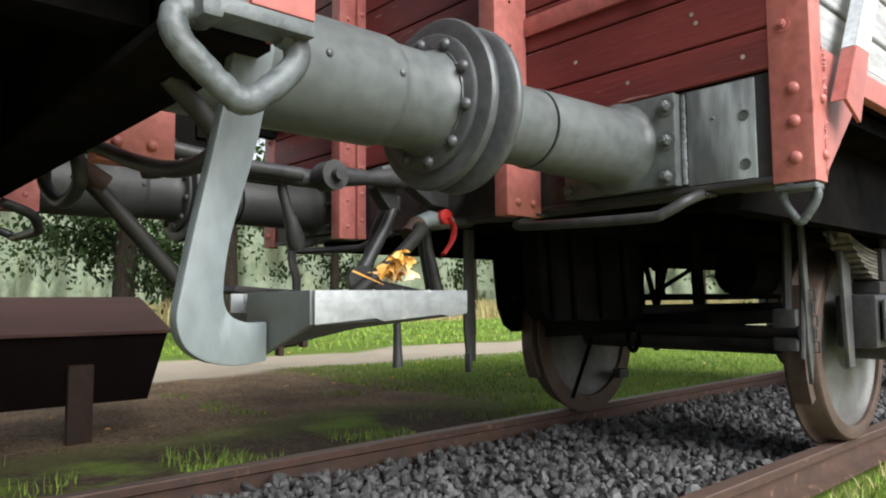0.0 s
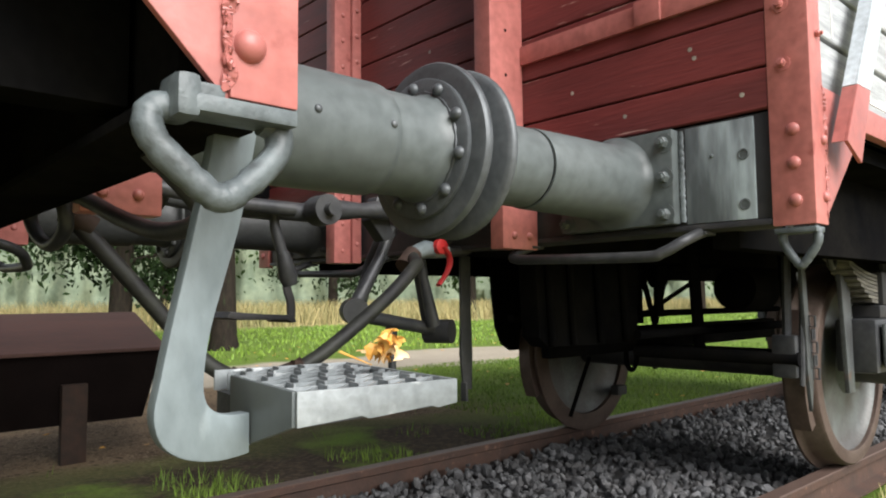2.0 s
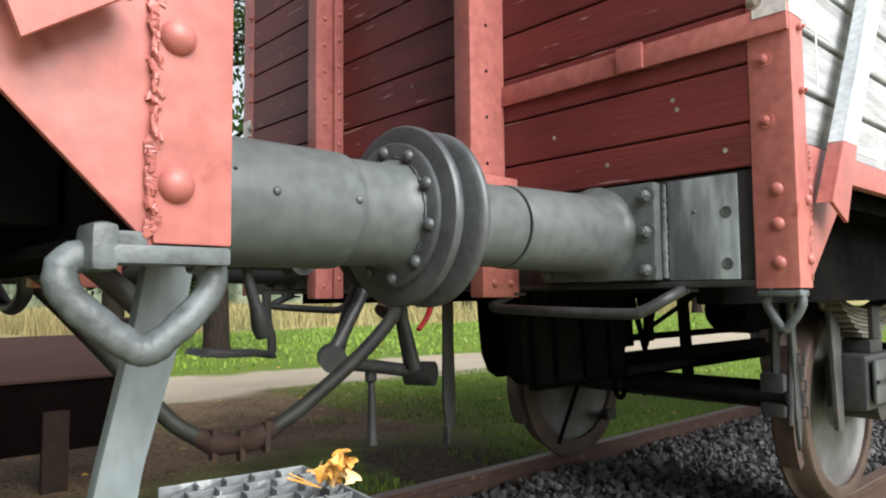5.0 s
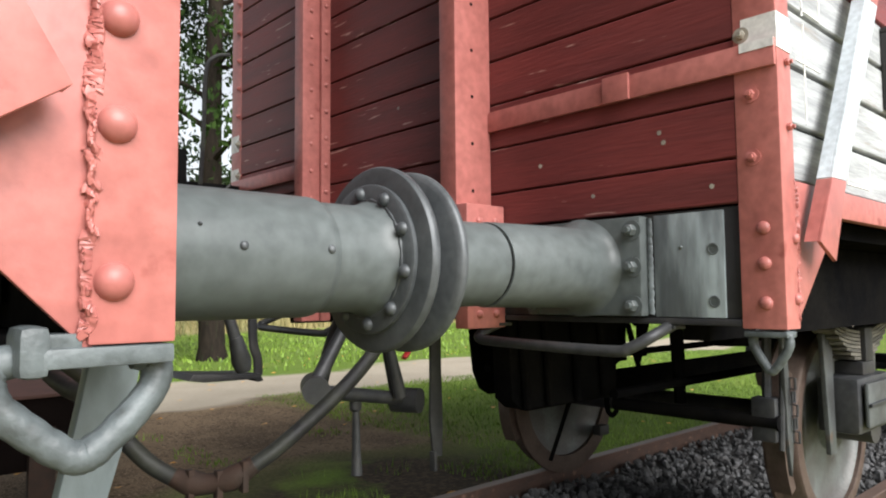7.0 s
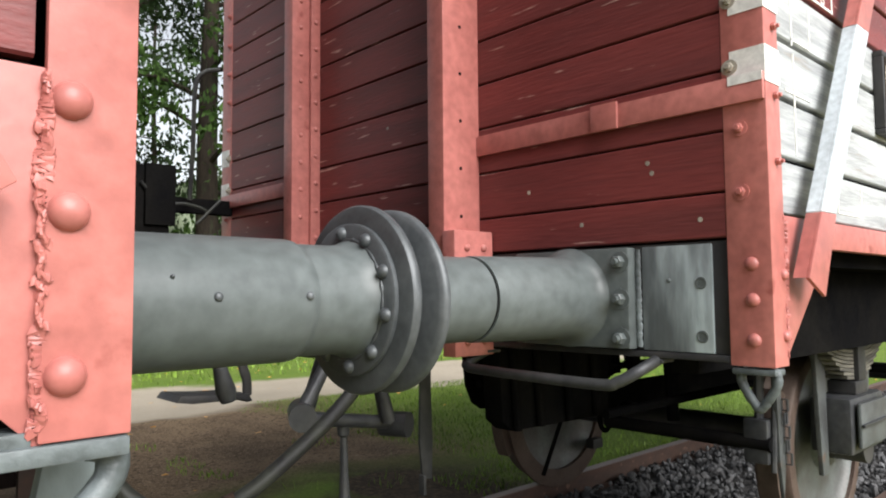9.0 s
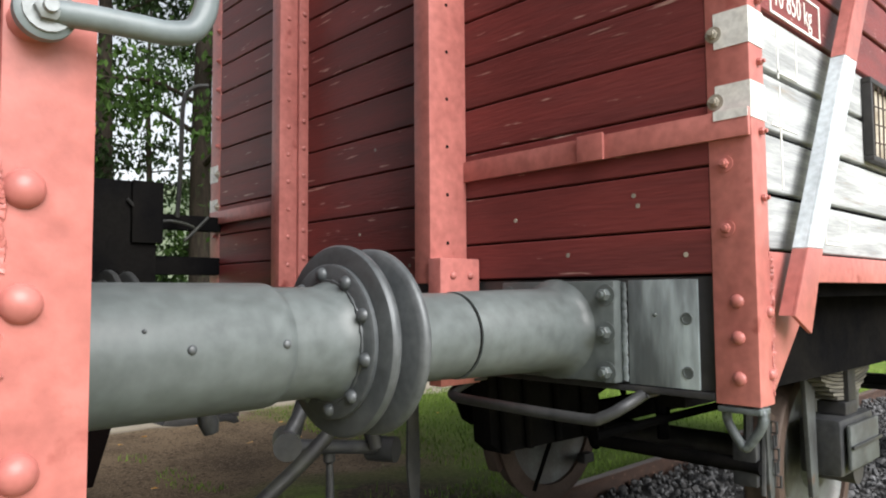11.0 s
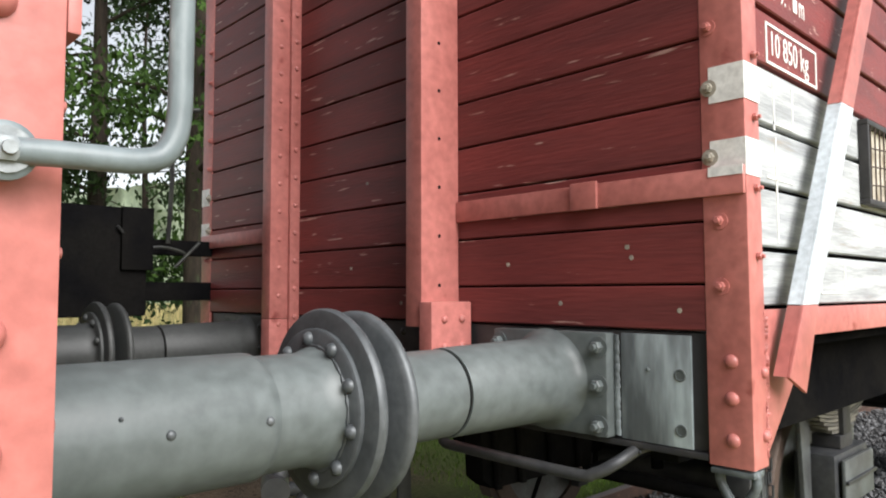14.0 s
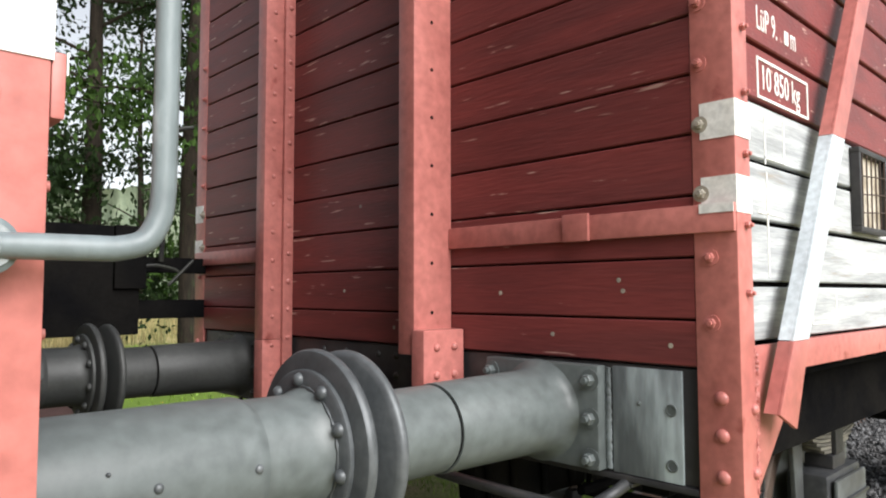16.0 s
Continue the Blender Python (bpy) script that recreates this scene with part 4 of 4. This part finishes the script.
near_hand_rail()


# ---- screw coupling, hoses, hooks ----
def build_coupling():
    t = thing("screw_coupling", "heavy dark steel screw coupling between the wagons", "coupling")
    part("draw_hook", prism([(0.553, 0.943), (0.552, 1.085), (0.273, 1.101), (0.175, 1.073), (0.146, 0.993), (0.206, 0.922), (0.255, 0.941), (0.225, 1.002), (0.293, 1.020), (0.403, 0.957)], "y", -0.081, -0.023, 0.006), "coupling_steel", t)
    part("draw_hook", tube(curve([(-0.933, -0.011, 1.059), (-0.748, -0.020, 1.064), (-0.609, -0.027, 1.080), (-0.543, -0.027, 1.040), (-0.562, -0.023, 0.991), (-0.609, -0.021, 0.982)], 5), 0.033, 12), "coupling_steel", t)
    part("hook_plate", lathe([(0, 0.1), (0.03, 0.1), (0.05, 0.085)], (0.481, -0.038, 1.016), (1, 0, 0), 28), "coupling_steel", t)
    # long link, screw with trunnion, weighted lever
    part("link", tube([(-0.577, -0.090, 1.031), (-0.323, -0.098, 1.005), (-0.160, -0.104, 1.001)], 0.022, 12), "coupling_steel", t)
    part("link", tube([(-0.584, 0.040, 1.031), (-0.329, 0.033, 1.005), (-0.167, 0.027, 1.001)], 0.022, 12), "coupling_steel", t)
    part("screw", tube([(-0.421, -0.029, 1.007), (-0.039, -0.042, 1.003)], 0.03, 14), "coupling_steel", t)
    part("eye", lathe([(-0.035, 0.03), (-0.035, 0.048), (0.035, 0.048), (0.035, 0.03)], (-0.064, -0.116, 1.005), (0, 1, 0), 24), "coupling_steel", t)
    part("eye_pin", lathe([(0, 0.02), (0.03, 0.02), (0.03, 0)], (-0.062, -0.149, 1.005), (0, -1, 0), 16), "coupling_steel", t)
    part("shackle", tube(curve([(-0.054, -0.117, 1.008), (0.081, -0.121, 1.015), (0.237, -0.108, 1.032)], 4), [0.024 + 0.012 * abs(math.cos(k * 0.4)) for k in range(9)], 12), "coupling_steel", t)
    part("lever", tube([(-0.201, -0.055, 0.992), (-0.196, -0.053, 0.952), (-0.151, -0.056, 0.801)], [0.014, 0.016, 0.02], 10), "coupling_steel", t)
    part("lever_weight", tube([(-0.171, -0.056, 0.872), (-0.151, -0.056, 0.801), (-0.143, -0.055, 0.771)], [0.02, 0.03, 0.022], 12), "coupling_steel", t)


build_coupling()


def build_spare_coupling():
    t = thing("hanging_coupling", "unused dark coupling links hanging from the draw hook", "coupling", at=(-0.049, -0.048, -0.015))
    for y in (0.06, 0.14):
        part("hanging_link", tube([(0.36 + 0.3 * (y - 0.06), y, 1.0), (0.3 + 0.3 * (y - 0.06), y, 0.88), (0.2 + (y - 0.06) * 0.9, y, 0.72), (0.18 + (y - 0.06) * 0.9, y, 0.69)], [0.02, 0.021, 0.026, 0.03], 12), "coupling_steel", t)
    part("pin_eye", lathe([(-0.03, 0.02), (-0.03, 0.045), (0.12, 0.045), (0.12, 0.02)], (0.185, 0.04, 0.70), (0.55, 1, 0), 24), "coupling_steel", t)
    part("screw_bar", tube([(0.2, 0.08, 0.69), (0.62, 0.1, 0.62)], 0.024, 12), "coupling_steel", t)
    part("end_eye", lathe([(-0.055, 0.02), (-0.055, 0.046), (0.055, 0.046), (0.055, 0.0)], (0.62, 0.1, 0.615), (0.5, -1, 0), 24), "coupling_steel", t)
    for y, x in ((0.05, 0.5), (0.15, 0.56)):
        part("upper_link", tube([(x - 0.01, y, 0.9), (x, y, 0.82), (x + 0.05, y, 0.64)], [0.016, 0.018, 0.026], 10), "coupling_steel", t)
    part("swing_lever", tube([(0.385, 0.1, 0.66), (0.387, 0.1, 0.61), (0.388, 0.1, 0.6), (0.39, 0.1, 0.47), (0.392, 0.1, 0.38)], [0.022, 0.022, 0.013, 0.016, 0.021], 10), "coupling_steel", t)


build_spare_coupling()


def build_hose():
    t = thing("brake_hose", "black rubber brake hose with rusty joint between wagons", "hose")
    pts = curve([(0.336, -0.076, 0.873), (0.262, -0.177, 0.850), (0.170, -0.285, 0.828), (0.055, -0.315, 0.745), (-0.060, -0.306, 0.658), (-0.166, -0.279, 0.576), (-0.233, -0.254, 0.533)], 8)
    part("hose", tube(pts, 0.021, 12), "rubber", t)
    pts = curve([(-0.372, -0.143, 0.512), (-0.432, -0.097, 0.559), (-0.510, -0.070, 0.652), (-0.586, -0.054, 0.744), (-0.682, -0.038, 0.856), (-0.747, -0.030, 0.927)], 8)
    part("hose", tube(pts, 0.023, 12), "rubber", t)
    line = curve([(-0.214, -0.261, 0.547), (-0.263, -0.233, 0.514), (-0.313, -0.192, 0.500), (-0.353, -0.158, 0.506), (-0.382, -0.139, 0.522)], 3)
    b = tube(line, [0.025, 0.026, 0.031, 0.034, 0.03, 0.027, 0.027, 0.03, 0.034, 0.032, 0.028, 0.026, 0.025], 10)
    for k in (2, 5, 9):
        p = line[k]
        box(p.x - 0.008, p.x + 0.008, p.y - 0.03, p.y - 0.005, p.z - 0.045, p.z + 0.035, 0.002, b)
    part("joint", b, "rust_brown", t, "rusty brown hose joint")
    part("end_collar", tube([(0.296, -0.073, 0.838), (0.354, -0.058, 0.887)], 0.033, 12), "rust_brown", t)
    part("end_collar", tube([(-0.710, -0.031, 0.916), (-0.775, -0.031, 0.957)], 0.033, 12), "rust_brown", t)
    return t


build_hose()


def build_valve():
    t = thing("brake_valve", "grey brake valve with bright red handle under headstock", "valve")
    part("valve_body", tube([(0.354, -0.058, 0.887), (0.413, -0.051, 0.906), (0.513, -0.054, 0.903)], [0.028, 0.034, 0.026], 12), "pale_grey", t)
    part("pipe", tube(curve([(0.513, -0.054, 0.903), (0.614, -0.056, 0.911), (0.654, -0.059, 0.961), (0.653, -0.061, 1.032)], 4), 0.022, 10), "dark_steel", t)
    part("hub", lathe([(0, 0.028), (0.02, 0.028), (0.024, 0.02), (0.024, 0)], (0.454, -0.081, 0.915), (0, -1, 0), 16), "red_plastic", t)
    pts = curve([(0.455, -0.100, 0.915), (0.486, -0.104, 0.874), (0.472, -0.106, 0.823), (0.427, -0.108, 0.774)], 5)
    part("handle", tube(pts, [0.017] * 10 + [0.015] * 6, 8, flat=0.5), "red_plastic", t, "bright red valve handle")


build_valve()


def build_strap():
    t = thing("hanging_strap", "flat dark steel strap hanging below the headstock", "strap")
    o = [(0.728, 0.95), (0.728, 0.7), (0.724, 0.5), (0.735, 0.4), (0.74, 0.36), (0.785, 0.355), (0.79, 0.5), (0.783, 0.7), (0.783, 0.95)]
    part("strap", prism(o, "y", 0.09, 0.102, 0.002), "coupling_steel", t)
    part("lip", prism([(0.680, 0.396), (0.692, 0.395), (0.693, 0.323), (0.681, 0.323)], "y", 0.019, 0.048, 0.001), "coupling_steel", t)


build_strap()


def build_far_step():
    t = thing("far_foot_step", "dark flat foot step on a bar at lawn side", "step")
    part("tread", prism([(0.046, 0.655), (0.066, 0.680), (0.213, 0.667), (0.362, 0.660), (0.378, 0.629), (0.353, 0.625), (0.333, 0.639), (0.115, 0.643)], "y", 0.784, 0.998, 0.004), "dark_steel", t)
    part("hanger", tube(curve([(0.333, 0.808, 0.917), (0.344, 0.815, 0.784), (0.365, 0.818, 0.722), (0.371, 0.822, 0.650)], 4), 0.014, 8, flat=1.6), "dark_steel", t)


build_far_step()
# dark cross platform of the near wagon beyond the coupling
wp = wagon_near
part("platform_box", box(-1.268, 0.227, 1.340, 1.632, 1.201, 1.704, 0.01), "black_shade_steel", wp)
part("platform_panel", box(0.104, 0.248, 1.316, 1.344, 1.414, 1.706, 0.006), "black_shade_steel", wp)
part("platform_beam", box(0.245, 0.646, 1.399, 1.457, 1.493, 1.568, 0.006), "black_shade_steel", wp)
part("platform_beam", box(0.247, 0.649, 1.411, 1.469, 1.270, 1.361, 0.006), "black_shade_steel", wp)


def build_far_cable():
    t = thing("cable", "thin black cable hanging beside the wagon corner", "cable")
    part("lead", tube(curve([(0.425, 1.237, 2.193), (0.355, 1.255, 2.172), (0.315, 1.268, 2.092), (0.314, 1.286, 1.794), (0.311, 1.310, 1.544)], 6), 0.011, 8), "rubber", t)
    part("lead", tube(curve([(0.083, 1.321, 1.615), (0.181, 1.328, 1.525), (0.301, 1.320, 1.524), (0.401, 1.314, 1.493), (0.352, 1.317, 1.433), (0.461, 1.292, 1.553)], 6), 0.008, 8), "rubber", t)


build_far_cable()


# ---- lettering and holder on the wagon's side ----
def text_mesh(body, size):
    c = bpy.data.curves.new("txt", "FONT")
    c.body, c.size, c.extrude = body, size, 0.0006
    c.resolution_u = 3
    o = bpy.data.objects.new("txt", c)
    scene.collection.objects.link(o)
    bpy.context.view_layer.update()
    me = bpy.data.meshes.new_from_object(o.evaluated_get(bpy.context.evaluated_depsgraph_get()))
    bpy.data.objects.remove(o)
    return me


def lettering(name, body, size, x, z, label, squeeze=0.8):
    me = text_mesh(body, size)
    me.name = name
    me.materials.clear()
    me.materials.append(M["white_paint"])
    ob = new(name, me)
    ob.matrix_world = Matrix.Translation((x, -1.3128, z)) @ Euler((radians(90), 0, 0)).to_matrix().to_4x4() @ Matrix.Diagonal((squeeze, 1, 1, 1))
    ob.parent = wagon_far
    tagged(ob, label)
    return ob


def side_bars(name, bars, label):
    b = bmesh.new()
    for x0, x1, z0, z1 in bars:
        box(x0, x1, -1.3142, -1.3118, z0, z1, 0, b)
    return part(name, b, "white_paint", wagon_far, label)


lettering("length_lettering", "LüP 9.", 0.09, 0.77, 2.07, "white painted length lettering", 0.62)
lettering("length_lettering", "m", 0.09, 1.0, 2.07, "white painted length lettering", 0.62)
lettering("weight_lettering", "10 850 kg", 0.092, 0.79, 1.916, "white painted weight lettering", 0.74)
side_bars("weight_frame", [(0.765, 1.121, 1.888, 1.895), (0.765, 1.121, 1.989, 1.996), (0.765, 0.773, 1.895, 1.989), (1.113, 1.121, 1.895, 1.989)], "white painted frame round the weight")
side_bars("worn_figure", [(0.958, 0.984, 2.072, 2.11)], "worn white figure")
for bar in [(0.8, 0.806, 1.72, 1.86), (0.8, 0.93, 1.735, 1.741), (0.925, 0.931, 1.741, 1.85), (0.805, 0.811, 1.43, 1.7), (0.75, 0.92, 1.59, 1.597), (1.1, 1.3, 1.3, 1.305), (1.1, 1.105, 1.305, 1.4), (1.3, 1.305, 1.3, 1.4)]:
    side_bars("chalk_line", [bar], "thin white chalk line")


def build_holder():
    t = thing("card_holder", "wire-fronted card holder with worn paper on side", "holder")
    x0, x1, z0, z1, y = 1.475, 1.78, 1.585, 1.86, -1.313
    part("paper", box(x0 + 0.02, x1 - 0.02, y - 0.008, y - 0.001, z0 + 0.02, z1 - 0.02), "paper", t)
    for q in ((x0, x1, z0, z0 + 0.018), (x0, x1, z1 - 0.018, z1)):
        part("frame_bar", box(q[0], q[1], y - 0.03, y - 0.001, q[2], q[3], 0.003), "dark_steel", t)
    for q in ((x0, x0 + 0.018), (x1 - 0.018, x1)):
        part("frame_bar", box(q[0], q[1], y - 0.03, y - 0.001, z0 + 0.0185, z1 - 0.0185, 0.003), "dark_steel", t)
    for k in range(6):
        x = x0 + 0.03 + k * (x1 - x0 - 0.06) / 5
        part("wire", tube([(x, y - 0.026, z0 + 0.01), (x + 0.01, y - 0.026, z1 - 0.01)], 0.0025, 6), "rust_brown", t)
    for k in range(3):
        z = z0 + 0.06 + k * 0.06
        part("wire", tube([(x0 + 0.01, y - 0.028, z), (x1 - 0.01, y - 0.028, z + 0.02)], 0.0025, 6), "rust_brown", t)


build_holder()


# ---- sloping information desk beyond the track ----
def build_desk():
    t = thing("display_desk", "brown steel display desk on a post by the path", "display desk")
    x0, x1, y = -1.6, 0.51, 2.75
    part("desk_top", prism([(y - 0.12, 0.435), (y + 0.5, 0.655), (y + 0.5, 0.635), (y - 0.12, 0.413)], "x", x0, x1, 0.004), "panel_brown", t)
    part("desk_front", prism([(x0, 0.412), (x1 - 0.02, 0.412), (x1 - 0.14, 0.0), (x0, 0.0)], "y", y - 0.1, y + 0.3, 0.004), "panel_shaded", t)
    for x in (-0.04, -1.34):
        part("post", box(x - 0.07, x + 0.07, y - 0.16, y - 0.102, -0.27, 0.24, 0.004), "rust_brown", t)


build_desk()


# ---- trees, grass ----
def leaf_cloud(rnd, centres, count, spread, size, verts, faces):
    for c in centres:
        for _ in range(count):
            p = Vector(c) + Vector([rnd.gauss(0, spread) for _ in range(3)]) * rnd.uniform(0.4, 1)
            s = size * rnd.uniform(0.6, 1.3)
            m = Euler([rnd.uniform(0, 6.28) for _ in range(3)]).to_matrix()
            o = len(verts)
            verts.extend([tuple(p + m @ Vector(q)) for q in ((-s, 0, 0), (0, -s * 0.5, s * 0.1), (s, 0, 0), (0, s * 0.5, s * 0.1))])
            faces.append((o, o + 1, o + 2, o + 3))


def tree(x, y, tall, r, low, crown_r, leaf, seed, label, clumps=70, per=60, size=0.09):
    rnd = random.Random(seed)
    t = thing("tree", label, "tree", "trees", (x, y, -0.22))
    trunk = curve([(0, 0, -0.1), (rnd.uniform(-0.1, 0.1), 0, tall * 0.3), (rnd.uniform(-0.2, 0.2), rnd.uniform(-0.2, 0.2), tall * 0.65), (0, 0, tall)], 8)
    n = len(trunk)
    rad = [r * (1.25 if k == 0 else 1) * (1 - 0.85 * k / (n - 1)) for k in range(n)]
    part("trunk", tube(trunk, rad, 14), "bark", t)
    centres = []
    for k in range(clumps // 3):
        v = low + (1 - low) * (k + rnd.random()) / (clumps // 3)
        base = trunk[min(n - 1, int(v * (n - 1)))]
        a = rnd.uniform(0, 6.28)
        reach = crown_r * (1 - 0.55 * abs(2 * (v - low) / (1 - low) - 0.8)) * rnd.uniform(0.6, 1.1)
        tip = base + Vector((math.cos(a) * reach, math.sin(a) * reach, rnd.uniform(-0.15, 0.35) * reach))
        mid = base.lerp(tip, 0.5) + Vector((0, 0, 0.1 * reach))
        br = max(0.02, r * 0.3 * (1 - v * 0.7))
        part("limb", tube(curve([base, mid, tip], 4), [br * (1 - 0.1 * q) for q in range(9)], 6), "bark", t)
        for q in range(3):
            centres.append(base.lerp(tip, 0.45 + 0.27 * q) + Vector([rnd.gauss(0, 0.25) for _ in range(3)]))
    verts, faces = [], []
    leaf_cloud(rnd, centres, per, crown_r * 0.155, size, verts, faces)
    me = bpy.data.meshes.new("crown")
    me.from_pydata(verts, [], faces)
    me.materials.append(M[leaf])
    crown = new("crown", me)
    crown.parent = t
    return t


def along(px, dist):
    """A place on the ground at a bearing from the camera's middle place; px: tangent of the bearing to its right."""
    eye, ahead, right = Vector((-1.15, -2.0)), Vector((0.683, 0.73)), Vector((0.73, -0.683))
    return eye + (ahead + right * px) * dist


TREES = [(-0.418, 17, 14, 0.25, 0.14, 3.3, "leaf_dark"), (-0.288, 16, 15, 0.27, 0.19, 3.4, "leaf_green"), (-0.36, 36, 16, 0.2, 0.1, 4.2, "leaf_dark"),
         (-0.66, 24, 15, 0.26, 0.12, 4.0, "leaf_green"), (0.02, 44, 16, 0.3, 0.2, 5.0, "leaf_green"), (0.3, 50, 17, 0.3, 0.2, 5.0, "leaf_green"),
         (-0.15, 46, 16, 0.3, 0.15, 5.0, "leaf_dark"), (0.55, 52, 17, 0.3, 0.2, 5.0, "leaf_dark")]
for k, (px, dist, tall, r, low, cr, leaf) in enumerate(TREES):
    p = along(px * 1.157, dist * 0.865)
    tree(p.x, p.y, tall, r, low, cr, leaf, 20 + k, "tall tree with a dark bare trunk beside the path" if dist < 30 else "leafy tree at the far edge of the meadow", 70, 200 if dist < 30 else 80, 0.08 if dist < 30 else 0.15)


def far_wood():
    rnd = random.Random(77)
    b = bmesh.new()
    rows = []
    for k in range(361):
        px = -1.1 + 2.3 * k / 360
        top = 19 + 4 * noise.noise((px * 6, 0, 0)) + 1.6 * noise.noise((px * 25, 2, 0)) + 0.7 * noise.noise((px * 90, 5, 0))
        col = []
        for q in range(9):
            d = 105 + 5 * noise.noise((px * 45, q * 0.9, 4)) + 0.5 * q
            p = along(px * 1.157, d)
            col.append(b.verts.new((p.x, p.y, -0.2 + top * q / 8)))
        rows.append(col)
    for r, q in zip(rows, rows[1:]):
        for k in range(8):
            b.faces.new((r[k], r[k + 1], q[k + 1], q[k]))
    solid("backdrop_woods", b, "leaf_hazed", "pale hazy line of distant woodland", "woods", kind="structure", smooth=180)


far_wood()


def blades(name, mat, label, count, place, tall, wide, seed, category="grass"):
    rnd = random.Random(seed)
    verts, faces = [], []
    for _ in range(count):
        spot = place(rnd)
        if spot is None:
            continue
        x, y = spot
        h = tall * rnd.uniform(0.45, 1.15)
        a = rnd.uniform(0, 6.28)
        dx, dy = math.cos(a) * wide, math.sin(a) * wide
        lx, ly = rnd.gauss(0, 0.3) * h, rnd.gauss(0, 0.3) * h
        o = len(verts)
        z = -0.225 + 0.03 * noise.noise((x * 0.5, y * 0.5, 3))
        verts += [(x - dx, y - dy, z), (x + dx, y + dy, z), (x + lx * 0.4 + dx * 0.6, y + ly * 0.4 + dy * 0.6, z + h * 0.6), (x + lx * 0.4 - dx * 0.6, y + ly * 0.4 - dy * 0.6, z + h * 0.6), (x + lx, y + ly, z + h)]
        faces += [(o, o + 1, o + 2, o + 3), (o + 3, o + 2, o + 4)]
    me = bpy.data.meshes.new(name)
    me.from_pydata(verts, [], faces)
    me.materials.append(M[mat])
    tagged(new(name, me), label, category, kind="stuff")


def lawn_spot(rnd):
    x, y = rnd.uniform(0, 13), rnd.uniform(0.98, 5.7)
    bare = (x < 2.9 and 1.7 < y) or (x < 2.2 and y < 1.9)
    if bare and noise.noise((x * 1.3, y * 1.3, 1)) < 0.5:
        return None
    return x, y


def verge_spot(rnd):
    x, y = rnd.uniform(-1.2, 4), 0.85 + abs(rnd.gauss(0, 0.5))
    return (x, y) if noise.noise((x * 1.8, y * 2.2, 5)) > 0.27 else None


blades("lawn_grass", "grass", "short green lawn between the track and the path", 40000, lawn_spot, 0.05, 0.005, 1)
blades("verge_grass", "grass", "tufts of green grass along the rail", 6500, verge_spot, 0.075, 0.003, 2)
blades("far_lawn", "grass", "mown green strip beyond the gravel path", 14000, lambda r: (r.uniform(2, 34), r.uniform(8.2, 20)), 0.1, 0.02, 3)
blades("meadow_grass", "grass_dry", "tall dry straw-coloured meadow grass behind the lawn", 26000, lambda r: (r.uniform(4, 60), r.uniform(20, 42)), 0.95, 0.02, 4)
blades("near_dry_grass", "grass_dry", "dry grass on the near side of rail", 3500, lambda r: (r.uniform(0.8, 5), r.uniform(-2.0, -0.84)), 0.06, 0.004, 5)
blades("near_green_grass", "grass", "green grass on the near side of rail", 3500, lambda r: (r.uniform(0.8, 6), r.uniform(-2.0, -0.9)), 0.07, 0.004, 6)


def fallen_leaves():
    rnd = random.Random(12)
    verts, faces = [], []
    for k in range(160):
        x, y = rnd.uniform(0, 12), rnd.uniform(1.0, 11)
        s, a = rnd.uniform(0.02, 0.045), rnd.uniform(0, 6.28)
        z = -0.18 + 0.03 * noise.noise((x * 0.5, y * 0.5, 3)) + rnd.uniform(0, 0.01)
        o = len(verts)
        for q in range(6):
            r = s * (1 if q % 2 else 0.65)
            verts.append((x + r * math.cos(a + q * 1.047), y + 0.6 * r * math.sin(a + q * 1.047), z + rnd.uniform(0, 0.012)))
        faces.append(tuple(range(o, o + 6)))
    me = bpy.data.meshes.new("fallen_leaves")
    me.from_pydata(verts, [], faces)
    me.materials.append(M["leaf_orange"])
    tagged(new("fallen_leaves", me), "scattered orange fallen leaves on the ground", "leaves", kind="stuff")


fallen_leaves()
